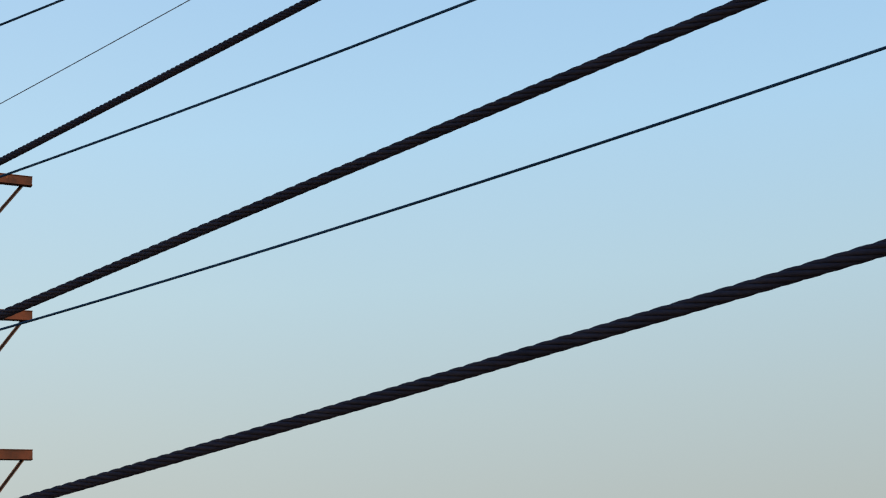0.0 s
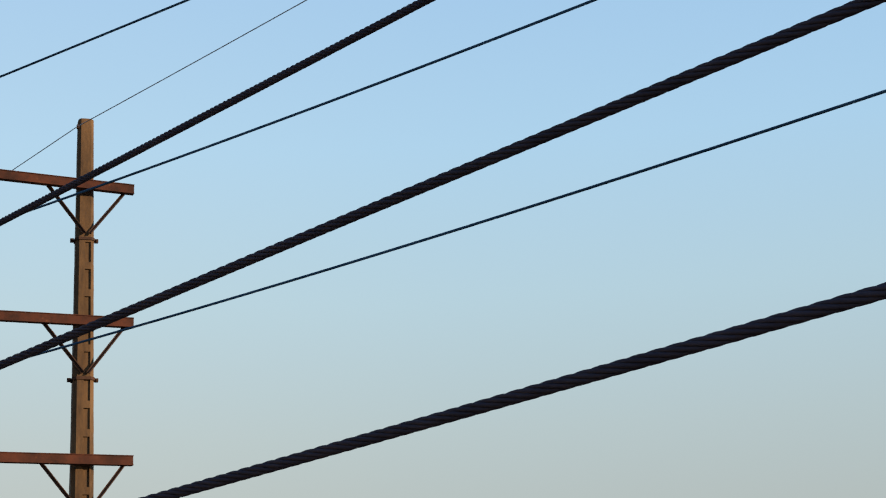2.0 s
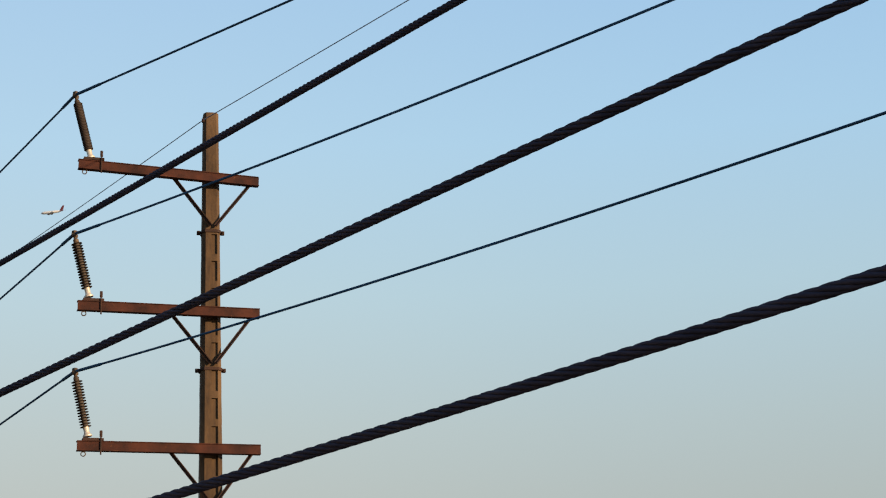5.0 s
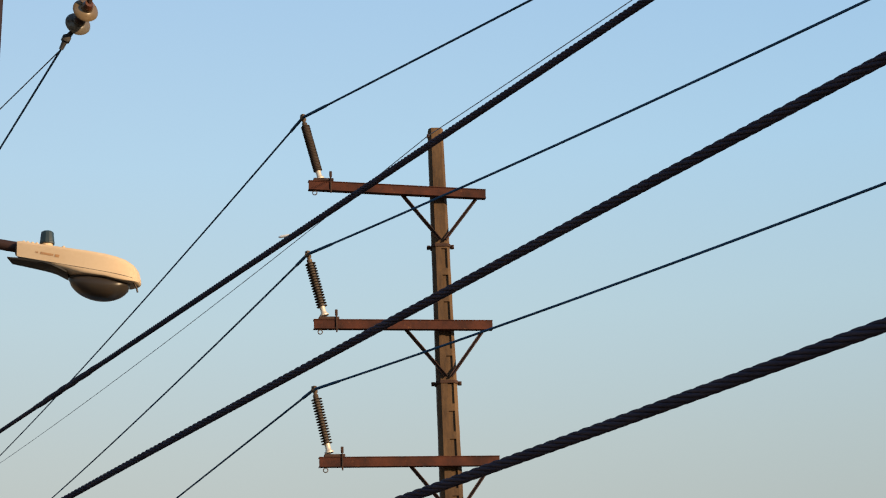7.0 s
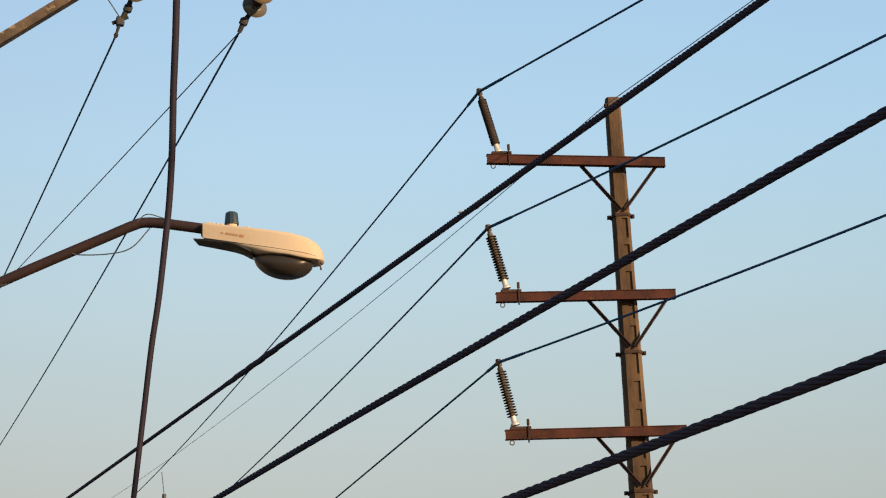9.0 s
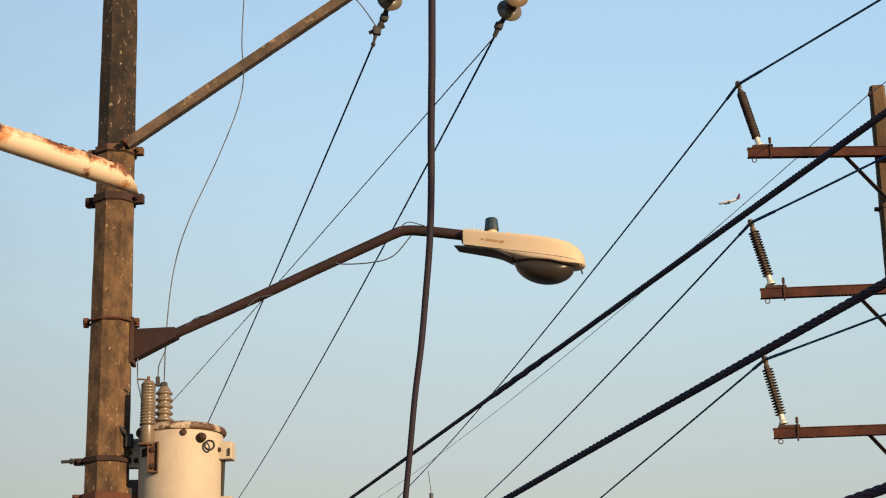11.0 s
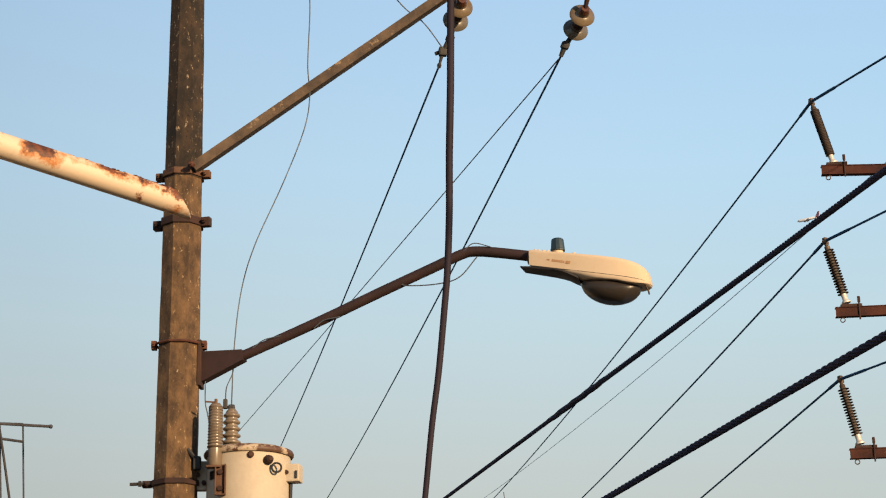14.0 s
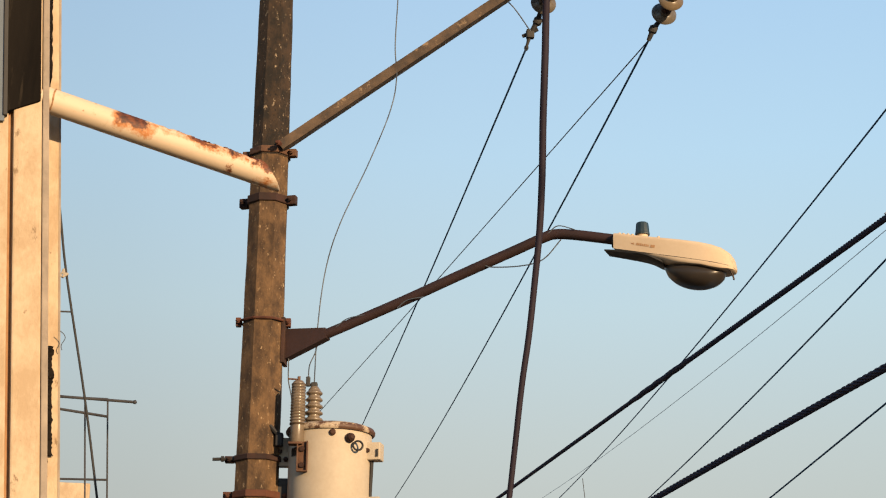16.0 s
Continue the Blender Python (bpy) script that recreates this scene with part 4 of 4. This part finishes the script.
def strut_paint(a, b):
    """Cream paint with one rust patch, a rusted upper edge and a rusted end, in the strut's own coordinates."""
    m = bpy.data.materials.new("cream_paint_flaking_to_rust")
    m.use_nodes = True
    n, l = m.node_tree.nodes, m.node_tree.links
    bs = n["Principled BSDF"]
    co = n.new("ShaderNodeTexCoord")
    d = (b - a).normalized()
    up = d.cross(Vector((0, 0, 1))).normalized().cross(d)

    def math_node(op, x, y=None, z=None):
        t = n.new("ShaderNodeMath")
        t.operation = op
        for i, v in enumerate((x, y, z)):
            if v is None:
                continue
            if isinstance(v, (int, float)):
                t.inputs[i].default_value = v
            else:
                l.new(v, t.inputs[i])
        return t.outputs[0]

    def along_axis(v, scale, origin):
        t = n.new("ShaderNodeVectorMath")
        t.operation = "DOT_PRODUCT"
        l.new(co.outputs["Object"], t.inputs[0])
        t.inputs[1].default_value = v * scale
        return math_node("SUBTRACT", t.outputs["Value"], v.dot(origin) * scale)

    u = along_axis(d, 1 / (b - a).length, a)
    v = along_axis(up, 1 / R_STRUT, a)

    def noise_tex(scale, detail):
        t = n.new("ShaderNodeTexNoise")
        t.inputs["Scale"].default_value, t.inputs["Detail"].default_value, t.inputs["Roughness"].default_value = scale * 2.3, detail, 0.68
        l.new(co.outputs["Object"], t.inputs["Vector"])
        return t.outputs["Fac"]

    big, fine = noise_tex(9, 7), noise_tex(45, 6)

    def bump_at(x, mid, half):
        q = math_node("DIVIDE", math_node("SUBTRACT", x, mid), half)
        return math_node("MAXIMUM", math_node("SUBTRACT", 1.0, math_node("MULTIPLY", q, q)), 0.0)

    patch = math_node("MULTIPLY", bump_at(u, 0.345, 0.085), bump_at(v, 0.65, 1.15))
    edge = math_node("MULTIPLY", bump_at(u, 0.73, 0.25), bump_at(v, 0.95, 0.95))
    end = math_node("MULTIPLY", bump_at(u, 0.93, 0.10), bump_at(v, 0.5, 1.6))
    mask = math_node("ADD", math_node("ADD", math_node("MULTIPLY", patch, 0.85), math_node("MULTIPLY", edge, 0.50)), math_node("MULTIPLY", end, 0.42))
    grit = math_node("SUBTRACT", math_node("ADD", math_node("MULTIPLY", big, 2.1), math_node("MULTIPLY", fine, 0.40)), 0.475)
    fac = math_node("ADD", grit, mask)
    # orange wash run down from the rust
    wash = math_node("ADD", math_node("MULTIPLY", bump_at(u, 0.35, 0.115), bump_at(v, 0.25, 1.15)), math_node("MULTIPLY", math_node("MULTIPLY", bump_at(u, 0.70, 0.30), bump_at(v, 0.75, 1.0)), 0.75))
    wash = math_node("ADD", wash, math_node("MULTIPLY", bump_at(u, 0.95, 0.14), 0.5))
    stain = n.new("ShaderNodeValToRGB")
    stain.color_ramp.elements[0].position, stain.color_ramp.elements[1].position = 0.72, 1.25 / 1.3
    stain.color_ramp.elements[0].color, stain.color_ramp.elements[1].color = (0.52, 0.41, 0.295, 1), (0.38, 0.145, 0.038, 1)
    l.new(math_node("ADD", math_node("MULTIPLY", grit, 0.72), math_node("MULTIPLY", wash, 0.58)), stain.inputs["Fac"])
    dirt = n.new("ShaderNodeValToRGB")
    dirt.color_ramp.elements[0].position, dirt.color_ramp.elements[1].position = 0.60, 0.72
    dirt.color_ramp.elements[1].color = (0.35, 0.35, 0.35, 1)
    l.new(noise_tex(14, 8), dirt.inputs["Fac"])
    soil = n.new("ShaderNodeMix")
    soil.data_type = "RGBA"
    l.new(dirt.outputs["Color"], soil.inputs["Factor"])
    l.new(stain.outputs["Color"], soil.inputs["A"])
    soil.inputs["B"].default_value = (0.33, 0.23, 0.14, 1)
    rust = n.new("ShaderNodeValToRGB")
    rust.color_ramp.elements[0].color, rust.color_ramp.elements[1].color = (0.155, 0.042, 0.010, 1), (0.034, 0.0105, 0.005, 1)
    rust.color_ramp.elements[0].position, rust.color_ramp.elements[1].position = 0.38, 0.60
    l.new(noise_tex(22, 6), rust.inputs["Fac"])
    cover = n.new("ShaderNodeValToRGB")
    cover.color_ramp.elements[0].position, cover.color_ramp.elements[1].position = 0.85, 1.0
    l.new(math_node("MULTIPLY", fac, 0.82), cover.inputs["Fac"])
    top = n.new("ShaderNodeMix")
    top.data_type = "RGBA"
    l.new(cover.outputs["Color"], top.inputs["Factor"])
    l.new(soil.outputs["Result"], top.inputs["A"])
    l.new(rust.outputs["Color"], top.inputs["B"])
    l.new(top.outputs["Result"], bs.inputs["Base Color"])
    bs.inputs["Roughness"].default_value = 0.65
    bp = n.new("ShaderNodeBump")
    bp.inputs["Strength"].default_value, bp.inputs["Distance"].default_value = 0.25, 0.0015
    l.new(fac, bp.inputs["Height"])
    l.new(bp.outputs["Normal"], bs.inputs["Normal"])
    return m


# ---- rusty pipe stub on the house, cut off on a slant ----
strut = thing("pipe_stub", W(-2.627, 4.338, 1.952), "cream painted steel pipe stub with rust, sawn off aslant", "pipe")
P0, P1 = W(-2.627, 4.338, 1.952), W(-2.099, 4.781, 1.802)
pd = (P1 - P0).normalized()
p_side = pd.cross(Vector((0, 0, 1))).normalized()
p_up = p_side.cross(pd)
STRUT = strut_paint(P0 - ORIGIN[strut], P1 - ORIGIN[strut])
rnd = random.Random(11)
bm = new_bm()
rings = []
P_LEN, SEG = (P1 - P0).length, 36
for i in range(49):
    ring = []
    for k in range(SEG):
        a = 2 * math.pi * k / SEG
        top = max(math.cos(a), 0.0)
        # the saw cut runs from the top forward to the lower tip, its lip a little torn
        end = P_LEN - 0.076 * (0.5 + 0.5 * math.cos(a)) + rnd.uniform(-0.002, 0.002) * (i == 48)
        u = -0.03 + (end + 0.03) * i / 48
        scale = 0.0024 * top * math.sin(37 * u / P_LEN + 2 * math.sin(91 * u)) * (0.45 < u / P_LEN < 0.9)
        ring.append(bm.verts.new(P0 + pd * u + (p_up * math.cos(a) + p_side * math.sin(a)) * (R_STRUT + scale)))
    rings.append(ring)
inner = [bm.verts.new(v.co.lerp(P0 + pd * (v.co - P0).dot(pd), 0.14)) for v in rings[-1]]
deep = [bm.verts.new(v.co - pd * 0.12) for v in inner]
for a, b in zip(rings + [inner], rings[1:] + [inner, deep]):
    for k in range(SEG):
        bm.faces.new((a[k], a[(k + 1) % SEG], b[(k + 1) % SEG], b[k]))
part("pipe", bm, STRUT, strut, "", 50)
bm = new_bm()
for k in range(52):
    u, a = 0.44 + 0.46 * rnd.random() ** 0.9, rnd.uniform(-0.5, 0.5)
    c = P0.lerp(P1, u) + (p_up * math.cos(a) + p_side * math.sin(a)) * (R_STRUT - 0.001)
    bmesh.ops.create_icosphere(bm, subdivisions=1, radius=rnd.uniform(0.0022, 0.0052), matrix=Matrix.Translation(c) @ Matrix.Diagonal((1.8, 1.8, 0.6, 1)))
tagged(part("rust_flakes", bm, RUST, strut, "blistered rust scale"), kind="stuff")

bm = new_bm()
ring = [P0 + pd * (0.006 + 0.002 * math.sin(3 * a + 1)) + (p_up * math.cos(a) + p_side * math.sin(a)) * R_STRUT for a in [2 * math.pi * i / 40 for i in range(41)]]
sweep(bm, ring, [0.002 + 0.0015 * rnd.random() for _ in ring], 6)
part("mortar_ring", bm, REVEAL, strut, "cracked brown mortar round the root")

# ---- house with pilaster ----
house = thing("house", W(-2.6, 3.9, -EYE), "cream plastered house front with a pilaster", "house")
LEAN, LEVEL = Vector((-0.0528, -0.0415, 0)), 1.733


def column(name, a, b, depth, mat, z0=-EYE, z1=3.6, label="", bevel=0.004, cut=0.0):
    """An upright slab whose face runs from a to b in plan at the strut's level; the old front leans a little."""
    a, b = Vector((*a, 0)), Vector((*b, 0))
    d = (b - a).normalized()
    back = Vector((-d.y, d.x, 0))
    t = Matrix((d, back, Vector((0, 0, 1)))).transposed()
    bm = new_bm()
    c = (a + b) / 2 + back * depth / 2
    box(bm, Vector((c.x, c.y, (z0 + z1) / 2)), ((b - a).length, depth, z1 - z0), t, bevel)
    for v in bm.verts:
        if cut and v.co.z < (z0 + z1) / 2:
            v.co.z += cut * (v.co - a).dot(d) / (b - a).length
        v.co += LEAN * (v.co.z - LEVEL)
        v.co.z += EYE
    return part(name, bm, mat, house, label)


column("pilaster", (-2.6759, 4.2560), (-2.6124, 4.3036), 0.126, WALL, label="cream painted pilaster", bevel=0.006)
column("pilaster_side", (-2.6099, 4.3012), (-2.5949, 4.3126), 0.150, WALL_GREY, label="pilaster's side, cream plaster greyed for its shade")
column("return_wall", (-2.6804, 4.4428), (-2.6508, 4.4659), 0.21, WALL, label="cream return wall behind the pilaster")
column("edge_strip", (-2.6535, 4.4622), (-2.6485, 4.4659), 0.008, WALL_GREY, label="thin grey edge of the return wall", bevel=0.001)
column("wall", (-4.0317, 3.3762), (-2.6922, 4.2563), 0.25, WALL, label="cream plastered wall")
column("reveal", (-2.7031, 4.2664), (-2.6646, 4.2937), 0.02, REVEAL, label="recess beside the pilaster, its dirt and shade coloured brown")
column("shutter", (-2.8981, 4.1052), (-2.6949, 4.2388), 0.008, SHUTTER, 1.862, 3.6, "shutter edge, its cool shade coloured blue-grey", 0.002)
# dark slab over the upper pilaster, slanted below, with a black strip
column("dark_slab", (-2.6859, 4.2366), (-2.6092, 4.2908), 0.025, BROWN_BOX, 1.889, 3.6, "dark brown slab over the pilaster's upper part", 0.004, 0.043)
column("dark_slab_edge", (-2.6941, 4.2306), (-2.6841, 4.2379), 0.021, LAMP_DARK, 1.878, 3.6, "black strip along the dark slab's edge", 0.0025)


def ragged(name, a, b, z0, z1, n, seed, label):
    """A torn strip of sealant: a lifted bead of uneven width along an upright joint."""
    rnd = random.Random(seed)
    a, b = Vector((*a, 0)), Vector((*b, 0))
    d = (b - a).normalized()
    bm = new_bm()
    share = rnd.uniform(0.5, 0.9)
    rows = []
    for k in range(n * 2 + 1):
        z = z0 + (z1 - z0) * k / (n * 2)
        share = min(max(share + rnd.uniform(-0.16, 0.16), 0.55), 1.0)
        left = rnd.uniform(0.0, 0.07)
        right, lift = left + share * (1 - left), rnd.uniform(0.003, 0.010)
        back = Vector((-d.y, d.x, 0))
        at = a + LEAN * (z - LEVEL) + Vector((0, 0, z + EYE))
        rows.append([bm.verts.new(at + (b - a) * q - back * w) for q, w in ((left, 0), (left, lift * 0.7), ((left + right) / 2, lift), (right, lift * 0.6), (right, 0))])
    for ra, rb in zip(rows, rows[1:]):
        for k in range(5):
            bm.faces.new((ra[k], ra[(k + 1) % 5], rb[(k + 1) % 5], rb[k]))
    bm.faces.new(rows[0][::-1])
    bm.faces.new(rows[-1])
    bmesh.ops.recalc_face_normals(bm, faces=bm.faces)
    return part(name, bm, PEEL, house, label)


ragged("joint_strip", (-2.6808, 4.4359), (-2.6658, 4.4468), 2.032, 3.418, 60, 3, "dark peeling joint beside the pilaster")
ragged("sealant_strip", (-2.6776, 4.4359), (-2.6545, 4.4535), 0.953, 1.262, 26, 8, "peeling dark sealant strip")
ragged("sealant_scrap", (-2.6794, 4.4351), (-2.6690, 4.4428), 0.895, 0.962, 5, 9, "hanging scrap of sealant")
bm = new_bm()
sweep(bm, smooth_line([W(*p) for p in ((-2.606, 4.449, 1.301), (-2.601, 4.452, 1.297), (-2.596, 4.456, 1.291), (-2.594, 4.459, 1.283), (-2.598, 4.46, 1.275), (-2.604, 4.461, 1.268), (-2.607, 4.462, 1.259), (-2.606, 4.466, 1.25))], 5), 0.0012, 6)
part("wire_end", bm, WIRE_GREY, house, "curled end of thin wire")

# ---- rooftop frame beyond ----
RACK_AT = Vector((0.032, 0.012, 0.062))
rack = thing("roof_frame", W(-10.1, 17.3, 3.3), "thin steel frame of posts and rails on a roof", "frame")
for name, pts, r in (("post", [(-10.206, 17.246, 4.213), (-10.11, 17.30, 2.5)], 0.010), ("post", [(-9.997, 17.37, 4.22), (-9.915, 17.42, 2.5)], 0.010), ("rail", [(-10.7, 16.95, 4.216), (-9.997, 17.37, 4.214)], 0.012),
                     ("rail", [(-10.7, 16.95, 4.225), (-9.743, 17.516, 4.195)], 0.016), ("rail", [(-10.7, 16.95, 4.115), (-9.986, 17.376, 4.02)], 0.015), ("rail", [(-10.7, 16.95, 3.31), (-9.948, 17.399, 3.33)], 0.012),
                     ("rail", [(-10.7, 16.95, 5.16), (-10.392, 17.133, 5.17)], 0.010)):
    bm = new_bm()
    sweep(bm, [W(*p) + RACK_AT for p in pts], r, 8)
    if r == 0.016:
        bmesh.ops.create_icosphere(bm, subdivisions=2, radius=0.024, matrix=Matrix.Translation(W(*pts[1]) + RACK_AT))
    part(name, bm, FRAME, rack)
far_house = thing("house", W(-10.6, 17.2, -EYE), "cream plastered house below the roof frame", "house")
bm = new_bm()
box(bm, W(-13.67, 17.485, -0.557), (6.0, 4.0, 7.81), yaw(31), 0.02)
part("wall", bm, WALL, far_house)
guy = thing("guy_cable", W(-7.40, 11.93, 4.7), "dark cable hanging beside the house", "cable")
bm = new_bm()
sweep(bm, smooth_line([W(-7.602, 11.80, 6.2), W(-7.359, 11.942, 4.61), W(-7.269, 11.998, 3.974), W(-7.095, 12.105, 3.004), W(-6.970, 12.179, 2.224), W(-6.782, 12.29, 1.0)]), 0.0098, 8)
part("sheath", bm, LAMP_DARK, guy, "", 60)
bm = new_bm()
for k in range(5):
    a = k * 1.9
    box(bm, W(-7.287 + 0.02 * math.cos(a), 11.985, 3.965 + 0.022 * math.sin(a)), (0.045, 0.012, 0.018), Euler((0.2, a, 0.3)).to_matrix(), 0.004)
part("rag", bm, TANK_PAINT, guy, "scrap of white rag tied on")

# ---- slim mast far off ----
mast = thing("mast", W(-10.38, 38.72, -EYE), "slim grey mast with a whip antenna", "mast")
bm = new_bm()
sweep(bm, [W(-10.385, 38.72, -EYE), W(-10.385, 38.72, 6.514)], [0.09, 0.045], 10)
part("tube", bm, FRAME, mast)
bm = new_bm()
sweep(bm, [W(-10.385, 38.72, 6.5), W(-10.44, 38.72, 7.002)], 0.009, 6)
part("whip", bm, WIRE_GREY, mast)

# ---- airliner ----
air = thing("airliner", W(-204, 2250, 720), "white airliner with a dark red tail climbing away", "airplane")
AX = Vector((-0.94, 0.30, -0.02)).normalized()
AC = W(-204, 2250, 724)
AS = (Vector((0, 0, EYE)) - AC).normalized()
AS = (AS - AX * AS.dot(AX)).normalized()   # banked, with its wings almost edge on
AU = AX.cross(AS)
AU = AU if AU.z > 0 else -AU
bm = new_bm()
lathe(bm, AC - AX * 15, AX, [(1.0, 4), (1.75, 9), (1.85, 14), (1.85, 25), (1.6, 27.5), (0.9, 29.4), (0.0, 30)], 18)
part("fuselage", bm, PLANE_WHITE, air, "white fuselage", 50)
bm = new_bm()
lathe(bm, AC - AX * 15 + AU * 0.5, AX, [(0.15, 0), (0.6, 1.6), (1.0, 4.0)], 18)
part("tail_cone", bm, PLANE_RED, air, "dark red tail cone", 50)


def fin(name, root, tip, chord0, chord1, thick, mat, parent):
    bm = new_bm()
    up = (tip - root).normalized().cross(AX).normalized()
    vs = []
    for p, ch in ((root, chord0), (tip, chord1)):
        for dx, dz in ((0.5, 0), (0.1, thick), (-0.5, 0), (0.1, -thick)):
            vs.append(bm.verts.new(p + AX * dx * ch + up * dz * ch))
    for k in range(4):
        bm.faces.new((vs[k], vs[(k + 1) % 4], vs[4 + (k + 1) % 4], vs[4 + k]))
    bm.faces.new(vs[:4])
    bm.faces.new(vs[4:])
    return part(name, bm, mat, parent)


for s in (-1, 1):
    fin("wing", AC + AS * s * 1.2 + AU * -0.8, AC + AS * s * 15 - AX * 5.5 + AU * 0.8, 6.0, 1.6, 0.05, PLANE_WHITE, air)
    fin("tailplane", AC - AX * 13 + AS * s * 0.6 + AU * 0.6, AC - AX * 15.5 + AS * s * 5.8 + AU * 1.0, 3.4, 1.4, 0.05, PLANE_RED, air)
    bm = new_bm()
    lathe(bm, AC + AS * s * 5 + AX * 0.8 + AU * -2.0, AX, [(0.6, 0), (1.05, 1.2), (1.1, 2.8), (0.9, 3.6)], 14)
    part("engine", bm, PLANE_GREY, air, "dark engine pod", 50)
fin("tail_fin", AC - AX * 12.3 + AU * 1.2, AC - AX * 15.8 + AU * 7.0, 5.2, 2.2, 0.05, PLANE_RED, air)
